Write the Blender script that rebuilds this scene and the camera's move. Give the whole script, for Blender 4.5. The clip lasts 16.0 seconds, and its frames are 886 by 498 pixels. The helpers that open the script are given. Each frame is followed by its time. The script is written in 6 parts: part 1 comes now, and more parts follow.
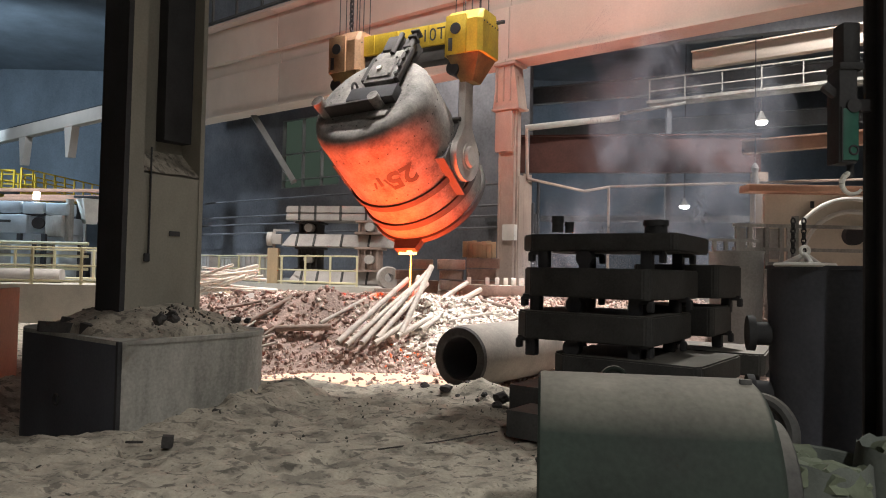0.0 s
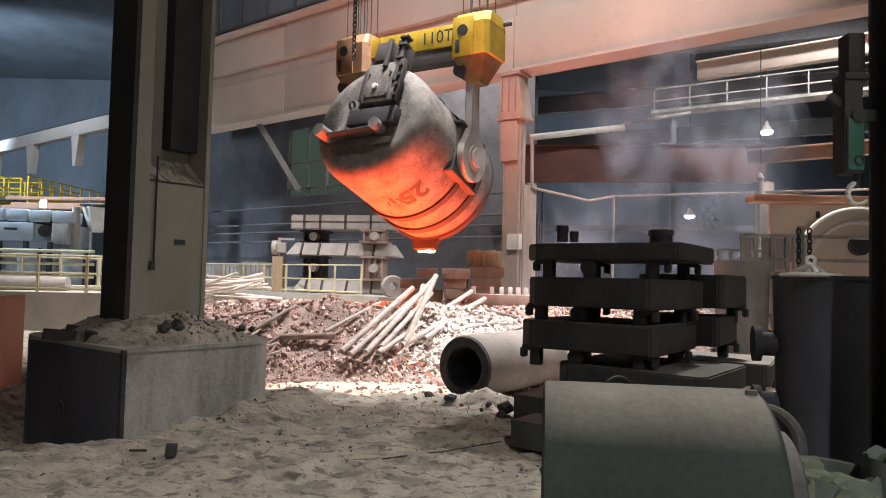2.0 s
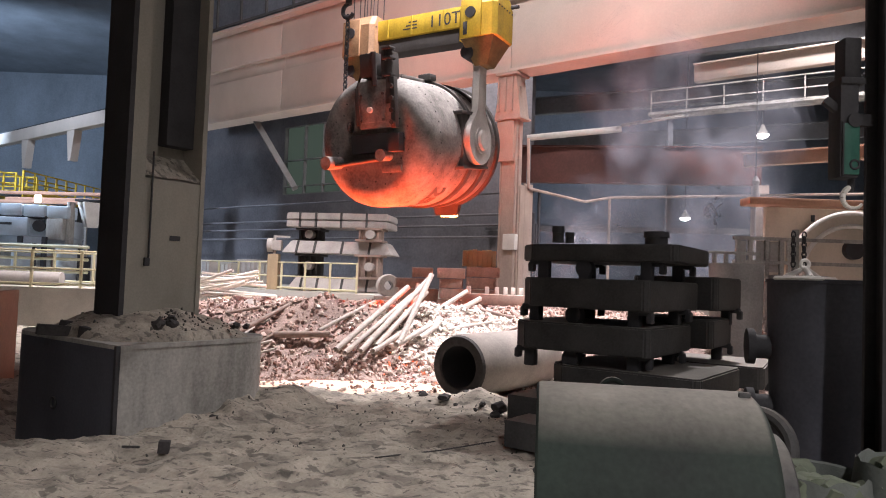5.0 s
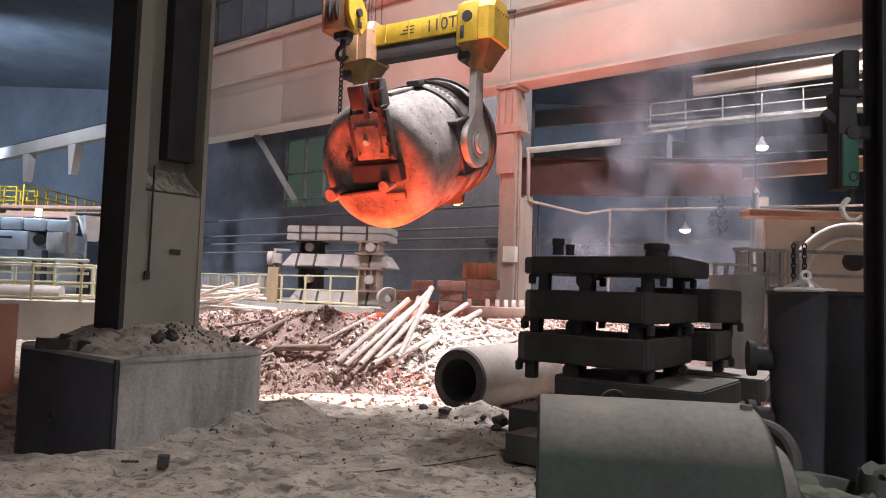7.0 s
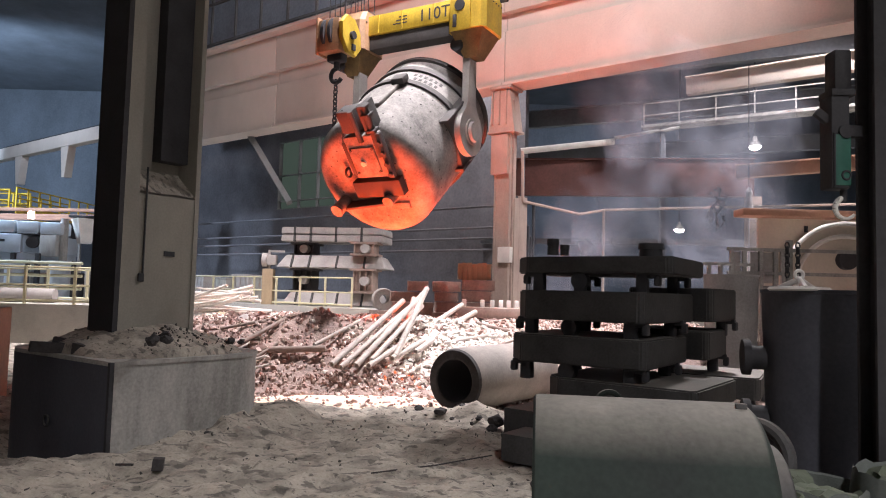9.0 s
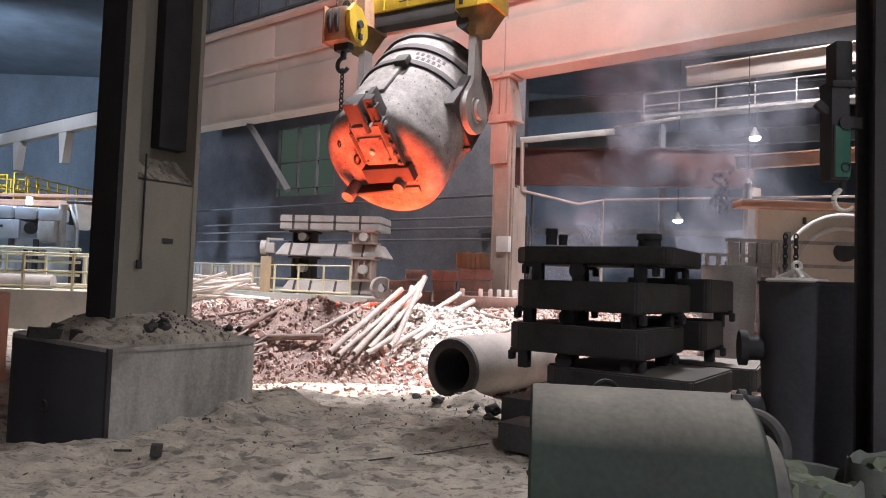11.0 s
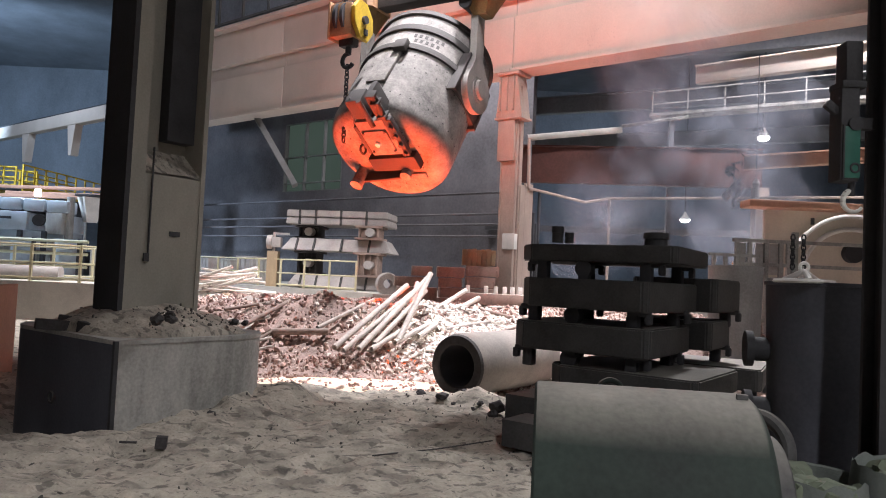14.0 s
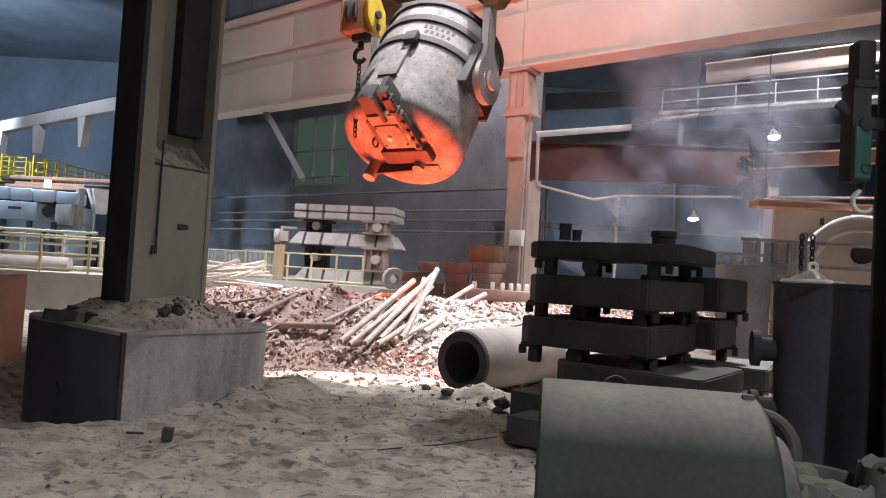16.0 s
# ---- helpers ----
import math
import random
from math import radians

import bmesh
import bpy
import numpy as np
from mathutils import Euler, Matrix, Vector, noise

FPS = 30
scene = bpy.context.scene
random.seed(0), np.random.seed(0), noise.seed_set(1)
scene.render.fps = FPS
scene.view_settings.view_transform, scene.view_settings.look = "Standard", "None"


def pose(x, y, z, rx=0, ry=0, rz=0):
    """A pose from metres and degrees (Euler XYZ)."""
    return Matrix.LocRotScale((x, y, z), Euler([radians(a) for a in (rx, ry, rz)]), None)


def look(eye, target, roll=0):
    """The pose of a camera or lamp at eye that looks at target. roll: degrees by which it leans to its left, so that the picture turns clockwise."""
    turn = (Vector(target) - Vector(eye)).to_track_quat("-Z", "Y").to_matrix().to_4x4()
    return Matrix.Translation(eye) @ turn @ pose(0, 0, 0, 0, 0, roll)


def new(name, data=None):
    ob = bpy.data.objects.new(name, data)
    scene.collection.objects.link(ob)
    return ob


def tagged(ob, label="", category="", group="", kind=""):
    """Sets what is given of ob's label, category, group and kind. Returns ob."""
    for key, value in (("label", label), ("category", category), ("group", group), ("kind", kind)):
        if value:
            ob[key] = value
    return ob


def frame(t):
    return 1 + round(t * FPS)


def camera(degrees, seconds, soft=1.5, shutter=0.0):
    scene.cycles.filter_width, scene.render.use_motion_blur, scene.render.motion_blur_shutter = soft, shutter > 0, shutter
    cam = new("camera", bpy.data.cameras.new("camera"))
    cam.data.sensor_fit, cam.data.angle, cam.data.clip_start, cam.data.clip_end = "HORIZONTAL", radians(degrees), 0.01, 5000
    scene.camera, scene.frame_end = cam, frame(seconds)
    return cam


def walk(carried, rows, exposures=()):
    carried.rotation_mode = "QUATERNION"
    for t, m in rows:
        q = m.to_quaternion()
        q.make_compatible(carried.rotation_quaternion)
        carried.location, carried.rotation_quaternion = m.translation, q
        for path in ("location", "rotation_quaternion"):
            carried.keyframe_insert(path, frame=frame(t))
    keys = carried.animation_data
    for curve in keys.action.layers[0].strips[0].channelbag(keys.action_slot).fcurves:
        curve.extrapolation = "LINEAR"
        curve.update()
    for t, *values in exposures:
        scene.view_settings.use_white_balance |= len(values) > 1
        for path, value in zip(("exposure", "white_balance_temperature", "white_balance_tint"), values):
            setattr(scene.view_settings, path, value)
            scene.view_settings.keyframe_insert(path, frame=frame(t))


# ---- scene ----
cam = camera(65.0, 16.0, soft=1.0)
PATH = [
    (0.0, pose(0, 0, 1.7, 91.76, -1.21, -0.15)),
    (0.5, pose(0, 0, 1.7, 92.12, -0.94, -0.09)),
    (1.0, pose(0, 0, 1.7, 92.37, -0.87, -0.19)),
    (1.5, pose(0, 0, 1.7, 92.40, -0.94, -0.11)),
    (2.0, pose(0, 0, 1.7, 92.50, -1.39, 0.22)),
    (2.5, pose(0, 0, 1.7, 92.78, -1.60, -0.06)),
    (3.0, pose(0, 0, 1.7, 92.51, -2.02, 0.02)),
    (3.5, pose(0, 0, 1.7, 92.39, -2.06, -0.27)),
    (4.0, pose(0, 0, 1.7, 92.41, -2.07, -0.10)),
    (6.5, pose(0, 0, 1.7, 92.92, -1.93, -0.29)),
    (7.0, pose(0, 0, 1.7, 93.50, -1.86, -0.14)),
    (7.5, pose(0, 0, 1.7, 93.81, -1.78, -0.20)),
    (8.0, pose(0, 0, 1.7, 93.55, -1.56, -0.08)),
    (8.5, pose(0, 0, 1.7, 93.64, -1.41, -0.37)),
    (9.0, pose(0, 0, 1.7, 93.58, -1.55, -0.55)),
    (11.5, pose(0, 0, 1.7, 92.29, -2.14, -0.60)),
    (12.0, pose(0, 0, 1.7, 92.00, -2.46, -0.36)),
    (12.5, pose(0, 0, 1.7, 92.10, -2.30, 0.00)),
    (13.0, pose(0, 0, 1.7, 91.93, -2.61, -0.06)),
    (13.5, pose(0, 0, 1.7, 92.08, -2.63, 0.05)),
    (14.0, pose(0, 0, 1.7, 92.37, -2.66, -0.23)),
    (14.5, pose(0, 0, 1.7, 92.42, -2.70, -0.22)),
    (15.0, pose(0, 0, 1.7, 92.36, -2.87, -0.08)),
    (15.5, pose(0, 0, 1.7, 92.25, -3.15, 0.21)),
    (16.0, pose(0, 0, 1.7, 91.99, -3.39, 0.32)),
]
walk(cam, PATH, [(0.0, 0.08, 6600, 6), (1.0, 0.18, 6550, 7), (2.5, 0.32, 6450, 12), (4.0, 0.4, 6400, 16), (7.0, 0.42, 6350, 17), (9.0, 0.4, 6250, 16), (12.5, 0.36, 6150, 14), (16.0, 0.35, 6100, 12)])

# ---- world and lamps ----
world = bpy.data.worlds.new("world")
world.use_nodes = True
world.node_tree.nodes["Background"].inputs[0].default_value = (0.35, 0.45, 0.6, 1)
world.node_tree.nodes["Background"].inputs[1].default_value = 0.02
scene.world = world


def spot(name, at, target, watts, colour, degrees=120, blend=0.6, size=0.4):
    data = bpy.data.lights.new(name, "SPOT")
    data.energy, data.color, data.spot_size, data.spot_blend = watts, colour, radians(degrees), blend
    data.shadow_soft_size = size
    ob = new(name, data)
    ob.matrix_world = look(at, target)
    return ob


WARM, COOL, BLUE = (1.0, 0.945, 0.925), (1.0, 0.98, 0.94), (0.66, 0.82, 1.0)
LAMPS = [  # place, target, watts, colour, cone, blend, size
    ((-8.0, 20.5, 16.5), (-7.6, 21.5, 0), 17500, WARM, 62, 0.8, 0.4),
    ((0.2, 15.2, 17.5), (-1.2, 15.0, 0), 17500, WARM, 38, 0.35, 0.3),
    ((6.5, 15.5, 16.5), (4.6, 14.2, 0), 14500, WARM, 44, 0.4, 0.3),
    ((8.0, -1.0, 12.0), (0.6, 7.2, 0), 900, COOL, 84, 0.9, 1.0),
    ((5.5, 12.0, 9.5), (1.2, 6.4, 0), 1650, COOL, 72, 0.9, 0.3),
    # added, unseen: brightens the girder face and the glazing
    ((0.5, 9.5, 17.0), (1.0, 22.0, 11.0), 6200, WARM, 96, 0.7, 0.4),
    ((-21.0, 27.5, 13.0), (-19.0, 31.5, 3), 10500, BLUE, 106, 0.6, 0.4),
    # added fill behind the camera, lifts the dark front faces
    ((3.0, -13.0, 15.0), (3.0, -13.0, 0), 15500, COOL, 120, 0.5, 0.4),
    # added, unseen: brightens the bracket beam
    ((-26.0, 33.0, 15.5), (-25.5, 43.0, 9.0), 3600, BLUE, 110, 0.6, 0.4),
    # added: blue light on the far wall in place of haze
    ((-36.0, 42.0, 13.0), (-34.0, 66.0, 10), 10000, (0.56, 0.78, 1.0), 130, 0.5, 0.4),
    # added, unseen: brightens the dark bay wall
    ((-1.2, 30.9, 15.0), (0.2, 33.0, 6.0), 3200, WARM, 140, 0.6, 0.4),
    # added: cool light on the back wall in place of haze
    ((16.0, 48.0, 16.0), (14.0, 60.0, 0), 4200, BLUE, 150, 0.5, 0.4),
    ((13.78, 30.0, 8.2), (13.0, 30.0, 0), 2500, COOL, 160, 0.4, 0.3),
    ((13.96, 40.0, 5.4), (13.0, 40.0, 0), 2500, COOL, 160, 0.4, 0.3),
    ((13.0, 19.5, 13.0), (11.5, 23.5, 3.0), 5000, WARM, 120, 0.6, 0.4),
]
for at, target, watts, colour, cone, blend, size in LAMPS:
    spot("hall_and_fill_light", at, target, watts, colour, cone, blend, size)


# ---- materials ----
def mat(name, colour, rough=0.7, metal=0.0, vary=0.25, scale=3.0, bump=0.2, fine=40.0, dust=None, streak=0.0, relief=0.02):
    """A worn surface: stains at one scale, grain at another, relief, and dust (colour, amount) on faces that look up."""
    m = bpy.data.materials.new(name)
    m.use_nodes = True
    nt = m.node_tree
    n, ln = nt.nodes, nt.links
    bsdf = n["Principled BSDF"]
    co = n.new("ShaderNodeTexCoord")
    mp = n.new("ShaderNodeMapping")
    mp.inputs["Scale"].default_value = (1, 1, 1 - 0.85 * streak)
    ln.new(co.outputs["Object"], mp.inputs[0])
    big, small = n.new("ShaderNodeTexNoise"), n.new("ShaderNodeTexNoise")
    big.inputs["Scale"].default_value, big.inputs["Detail"].default_value = scale, 6
    big.inputs["Roughness"].default_value = 0.65
    small.inputs["Scale"].default_value, small.inputs["Detail"].default_value = fine, 4
    ln.new(mp.outputs[0], big.inputs[0])
    ln.new(co.outputs["Object"], small.inputs[0])
    add = n.new("ShaderNodeMath")
    add.operation = "MULTIPLY_ADD"
    add.inputs[1].default_value = 0.35
    ln.new(small.outputs[0], add.inputs[0])
    ln.new(big.outputs[0], add.inputs[2])
    ramp = n.new("ShaderNodeValToRGB")
    lo = [c * (1 - vary) for c in colour]
    hi = [min(1, c * (1 + vary)) for c in colour]
    ramp.color_ramp.elements[0].position, ramp.color_ramp.elements[1].position = 0.45, 0.9
    ramp.color_ramp.elements[0].color, ramp.color_ramp.elements[1].color = (*lo, 1), (*hi, 1)
    ln.new(add.outputs[0], ramp.inputs[0])
    out = ramp.outputs[0]
    if dust:
        geo, sep, mul, mix = n.new("ShaderNodeNewGeometry"), n.new("ShaderNodeSeparateXYZ"), n.new("ShaderNodeMath"), n.new("ShaderNodeMix")
        mix.data_type = "RGBA"
        mul.operation, mul.use_clamp = "MULTIPLY", True
        up = n.new("ShaderNodeMapRange")
        up.inputs["From Min"].default_value, up.inputs["From Max"].default_value = (0.5, 1.0) if len(dust) < 3 else (dust[2], 0.95)
        up.inputs["To Max"].default_value = dust[1] * 1.5
        ln.new(geo.outputs["Normal"], sep.inputs[0])
        ln.new(sep.outputs[2], up.inputs[0])
        ln.new(up.outputs[0], mul.inputs[0])
        ln.new(add.outputs[0], mul.inputs[1])
        ln.new(mul.outputs[0], mix.inputs["Factor"])
        ln.new(out, mix.inputs["A"])
        mix.inputs["B"].default_value = (*dust[0], 1)
        out = mix.outputs["Result"]
    ln.new(out, bsdf.inputs["Base Color"])
    bsdf.inputs["Metallic"].default_value = metal
    rr = n.new("ShaderNodeMapRange")
    rr.inputs["To Min"].default_value, rr.inputs["To Max"].default_value = max(0.05, rough - 0.15), min(1, rough + 0.15)
    ln.new(big.outputs[0], rr.inputs[0])
    ln.new(rr.outputs[0], bsdf.inputs["Roughness"])
    if bump:
        bp = n.new("ShaderNodeBump")
        bp.inputs["Strength"].default_value, bp.inputs["Distance"].default_value = bump, relief
        ln.new(add.outputs[0], bp.inputs["Height"])
        ln.new(bp.outputs[0], bsdf.inputs["Normal"])
    return m


def glow(name, colour, strength):
    m = bpy.data.materials.new(name)
    m.use_nodes = True
    bsdf = m.node_tree.nodes["Principled BSDF"]
    bsdf.inputs["Base Color"].default_value = (0.02, 0.02, 0.02, 1)
    bsdf.inputs["Emission Color"].default_value = (*colour, 1)
    bsdf.inputs["Emission Strength"].default_value = strength
    return m


DUST = (0.34, 0.31, 0.27)
M_SAND = mat("sand", (0.405, 0.362, 0.302), 0.95, 0, 0.36, 2.6, 0.7, 38, relief=0.03)
M_RUBBLE = mat("rubble", (0.36, 0.265, 0.23), 0.9, 0, 0.45, 2.5, 0.8, 20, relief=0.05)
M_CONC = mat("concrete", (0.42, 0.4, 0.36), 0.85, 0, 0.2, 1.2, 0.3, 30)
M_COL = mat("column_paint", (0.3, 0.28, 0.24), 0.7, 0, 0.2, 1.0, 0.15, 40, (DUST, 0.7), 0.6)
M_DARK = mat("dark_steel", (0.052, 0.051, 0.056), 0.6, 0.3, 0.35, 2.0, 0.25, 40)
M_CAST = mat("cast_iron", (0.058, 0.056, 0.055), 0.75, 0.2, 0.45, 2.0, 0.4, 35, (DUST, 0.35))
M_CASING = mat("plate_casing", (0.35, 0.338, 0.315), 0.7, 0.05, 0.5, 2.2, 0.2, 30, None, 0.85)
M_ROLL = mat("cylinder_steel", (0.016, 0.024, 0.019), 0.85, 0.0, 0.55, 1.6, 0.25, 30, (DUST, 0.62, 0.6))
M_GIRDER = mat("girder_paint", (0.56, 0.48, 0.42), 0.7, 0, 0.14, 0.35, 0.08, 20, None, 0.4)
M_WALL = mat("hall_cladding", (0.16, 0.17, 0.19), 0.8, 0, 0.3, 0.3, 0.1, 8, None, 0.6)
M_BLACKWALL = mat("sooty_wall", (0.13, 0.125, 0.135), 0.85, 0, 0.4, 0.4, 0.1, 8)
M_YELLOW = mat("crane_yellow", (0.52, 0.35, 0.03), 0.55, 0, 0.32, 2.5, 0.15, 20, None, 0.5)
M_RAIL = mat("rail_paint", (0.55, 0.5, 0.32), 0.6, 0, 0.2, 2.0, 0.1, 30)
M_LADLE = mat("ladle_shell", (0.185, 0.172, 0.16), 0.8, 0.0, 0.6, 2.2, 0.35, 22)
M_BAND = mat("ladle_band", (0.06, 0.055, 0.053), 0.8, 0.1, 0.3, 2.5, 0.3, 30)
M_HOOK = mat("hook_steel", (0.32, 0.3, 0.28), 0.7, 0.0, 0.25, 2.0, 0.15, 30)
M_GREY = mat("grey_casting", (0.38, 0.35, 0.33), 0.8, 0, 0.25, 1.2, 0.25, 20, (DUST, 0.5))
M_RUST = mat("rusty_iron", (0.3, 0.22, 0.185), 0.85, 0, 0.35, 2.0, 0.3, 25, (DUST, 0.5))
M_COLUMN = mat("column_primer", (0.42, 0.33, 0.28), 0.75, 0, 0.25, 1.0, 0.15, 25, None, 0.6)
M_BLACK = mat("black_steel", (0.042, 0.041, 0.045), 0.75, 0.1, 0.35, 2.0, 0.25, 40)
M_WOOD = mat("weathered_wood", (0.36, 0.27, 0.17), 0.85, 0, 0.3, 2.0, 0.25, 30, None, 0.8)
M_LUMP = mat("slag_lump", (0.05, 0.045, 0.045), 0.8, 0.1, 0.5, 4.0, 0.6, 30)
M_TUBE = mat("scaled_tube", (0.5, 0.445, 0.4), 0.7, 0, 0.35, 3.0, 0.2, 30)
M_GREEN = mat("green_enamel", (0.03, 0.12, 0.09), 0.45, 0, 0.2, 3.0, 0.1, 30)
M_WHITE = mat("white_paint", (0.7, 0.68, 0.64), 0.6, 0, 0.15, 2.0, 0.1, 30)
M_ORANGE = mat("dull_orange", (0.46, 0.26, 0.18), 0.7, 0, 0.25, 1.0, 0.1, 20)
M_BLUEGREY = mat("machine_grey", (0.45, 0.5, 0.55), 0.6, 0, 0.2, 1.0, 0.1, 20)
M_PIPE = mat("scaled_iron", (0.21, 0.185, 0.165), 0.8, 0, 0.3, 1.8, 0.3, 30)
M_CHIP = mat("slag_chips", (0.4, 0.31, 0.27), 0.9, 0, 0.7, 1.1, 0.3, 12)


def chip_tints(m):
    """Each chip takes its own tint, from burnt brown to pale grey."""
    n, ln = m.node_tree.nodes, m.node_tree.links
    geo, ramp = n.new("ShaderNodeNewGeometry"), n.new("ShaderNodeValToRGB")
    el = ramp.color_ramp.elements
    el[0].position, el[0].color = 0.0, (0.19, 0.115, 0.095, 1)
    el[1].position, el[1].color = 1.0, (0.72, 0.62, 0.56, 1)
    mid = el.new(0.45)
    mid.color = (0.42, 0.275, 0.23, 1)
    ln.new(geo.outputs["Random Per Island"], ramp.inputs[0])
    ln.new(ramp.outputs[0], n["Principled BSDF"].inputs["Base Color"])


chip_tints(M_CHIP)


def shade_marks(m):
    """Shade of prints put into the sand's colour: long scuffs and small flecks."""
    n, ln = m.node_tree.nodes, m.node_tree.links
    bsdf = n["Principled BSDF"]
    old = bsdf.inputs["Base Color"].links[0].from_socket
    co = n.new("ShaderNodeTexCoord")
    last = old
    for scale, stretch, lo, hi, depth in ((2.2, 2.4, 0.53, 0.62, 0.5), (6.0, 2.0, 0.57, 0.63, 0.72), (17.0, 1.5, 0.6, 0.66, 0.6)):
        mp, tex, rng, mix = n.new("ShaderNodeMapping"), n.new("ShaderNodeTexNoise"), n.new("ShaderNodeMapRange"), n.new("ShaderNodeMix")
        mp.inputs["Scale"].default_value = (1, stretch, 1)
        tex.inputs["Scale"].default_value, tex.inputs["Detail"].default_value = scale, 5
        rng.inputs["From Min"].default_value, rng.inputs["From Max"].default_value = lo, hi
        rng.inputs["To Max"].default_value = depth
        mix.data_type = "RGBA"
        ln.new(co.outputs["Object"], mp.inputs[0])
        ln.new(mp.outputs[0], tex.inputs[0])
        ln.new(tex.outputs[0], rng.inputs[0])
        ln.new(rng.outputs[0], mix.inputs["Factor"])
        ln.new(last, mix.inputs["A"])
        mix.inputs["B"].default_value = (0.1, 0.09, 0.08, 1)
        last = mix.outputs["Result"]
    ln.new(last, bsdf.inputs["Base Color"])


shade_marks(M_SAND)
M_CRUMB = mat("sand_crumbs", (0.09, 0.083, 0.076), 0.9, 0, 0.5, 4.0, 0.3, 30)
M_GREYDRUM = mat("grey_drum", (0.34, 0.335, 0.33), 0.7, 0.1, 0.3, 1.5, 0.15, 30, None, 0.6)
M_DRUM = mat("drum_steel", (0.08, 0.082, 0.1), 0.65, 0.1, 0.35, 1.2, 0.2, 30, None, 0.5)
M_CREAM = mat("cream_paint", (0.62, 0.55, 0.46), 0.7, 0, 0.15, 0.8, 0.1, 20, None, 0.5)
M_SACK = mat("woven_sack", (0.1, 0.11, 0.1), 0.9, 0, 0.2, 5.0, 0.3, 60)
M_SACKFILL = mat("greenish_lumps", (0.1, 0.115, 0.08), 0.9, 0, 0.3, 4.0, 0.4, 30)
M_SADDLE = mat("grimy_yellow", (0.2, 0.13, 0.05), 0.7, 0, 0.4, 3.0, 0.2, 30)
M_OCHRE = mat("grimy_ochre", (0.34, 0.19, 0.1), 0.7, 0, 0.35, 2.5, 0.2, 25)
M_GLAZE = mat("grimy_glazing", (0.3, 0.34, 0.4), 0.5, 0, 0.25, 0.5, 0.05, 8)
M_SLAG = glow("molten_slag", (1.0, 0.085, 0.018), 120)
M_BRIGHT_STRIP = glow("bright_strip_glow", (1.0, 0.7, 0.52), 1.25)
M_SKIN = glow("slag_skin", (1.0, 0.45, 0.1), 8)
M_WINDOW = glow("window_light", (0.33, 0.47, 0.36), 0.1)
M_EMBER = glow("ember", (1.0, 0.16, 0.04), 1.3)
M_PALE = mat("pale_flakes", (0.74, 0.68, 0.62), 0.9, 0, 0.3, 2.0, 0.3, 20)
M_REDLIT_BEAM = mat("red_lit_tone", (0.12, 0.05, 0.042), 0.8, 0, 0.35, 0.8, 0.1, 12)
M_BRACE = mat("brace_grey", (0.2, 0.2, 0.2), 0.8, 0, 0.25, 1.0, 0.1, 20)
M_LAMP = glow("lamp_glass", (1.0, 0.97, 0.9), 30)


# ---- mesh helpers ----
def box(bm, c, s, rz=0.0, bevel=0.0, m=None):
    mm = (m or Matrix.Identity(4)) @ Matrix.Translation(c) @ Matrix.Rotation(radians(rz), 4, "Z") @ Matrix.Diagonal((*s, 1))
    geo = bmesh.ops.create_cube(bm, size=1, matrix=mm)
    if bevel:
        edges = {e for v in geo["verts"] for e in v.link_edges}
        bmesh.ops.bevel(bm, geom=list(edges), offset=bevel, segments=2, affect="EDGES", profile=0.6)
    return bm


def rod(bm, p0, p1, r0, r1=None, seg=16, caps=True):
    p0, p1 = Vector(p0), Vector(p1)
    d = p1 - p0
    mm = Matrix.Translation((p0 + p1) / 2) @ d.to_track_quat("Z", "Y").to_matrix().to_4x4()
    bmesh.ops.create_cone(bm, cap_ends=caps, segments=seg, radius1=r0, radius2=r0 if r1 is None else r1, depth=d.length, matrix=mm)
    return bm


def spin(bm, profile, seg=48, m=None):
    """A body of revolution about z from (radius, z) pairs."""
    rings = []
    for r, z in profile:
        ring = []
        for k in range(seg):
            a = 2 * math.pi * k / seg
            v = Vector((r * math.cos(a), r * math.sin(a), z))
            ring.append(bm.verts.new(m @ v if m else v))
        rings.append(ring)
    for lo, hi in zip(rings, rings[1:]):
        for k in range(seg):
            bm.faces.new((lo[k], lo[(k + 1) % seg], hi[(k + 1) % seg], hi[k]))
    return rings


def prism(bm, outline, z0, z1, m=None):
    """An upright solid over a plan outline."""
    lo = [bm.verts.new((m or Matrix.Identity(4)) @ Vector((x, y, z0))) for x, y in outline]
    hi = [bm.verts.new((m or Matrix.Identity(4)) @ Vector((x, y, z1))) for x, y in outline]
    bm.faces.new(lo[::-1])
    bm.faces.new(hi)
    for k in range(len(lo)):
        j = (k + 1) % len(lo)
        bm.faces.new((lo[k], lo[j], hi[j], hi[k]))
    return bm


def torus(bm, R, r, m, seg=32, ring=10):
    rows = []
    for i in range(seg):
        a = 2 * math.pi * i / seg
        rows.append([bm.verts.new(m @ Vector(((R + r * math.cos(b)) * math.cos(a), (R + r * math.cos(b)) * math.sin(a), r * math.sin(b)))) for b in (2 * math.pi * j / ring for j in range(ring))])
    for i in range(seg):
        for j in range(ring):
            bm.faces.new((rows[i][j], rows[(i + 1) % seg][j], rows[(i + 1) % seg][(j + 1) % ring], rows[i][(j + 1) % ring]))
    return bm


def mesh_of(bm, name, material, smooth=None):
    bmesh.ops.recalc_face_normals(bm, faces=bm.faces)
    me = bpy.data.meshes.new(name)
    bm.to_mesh(me)
    bm.free()
    me.materials.append(material)
    if smooth:
        me.shade_smooth()
        me.set_sharp_from_angle(angle=radians(smooth))
    return me


def part(name, bm, material, parent, label="", smooth=35):
    ob = new(name, mesh_of(bm, name, material, smooth))
    ob.parent = parent
    if label:
        tagged(ob, label)
    return ob


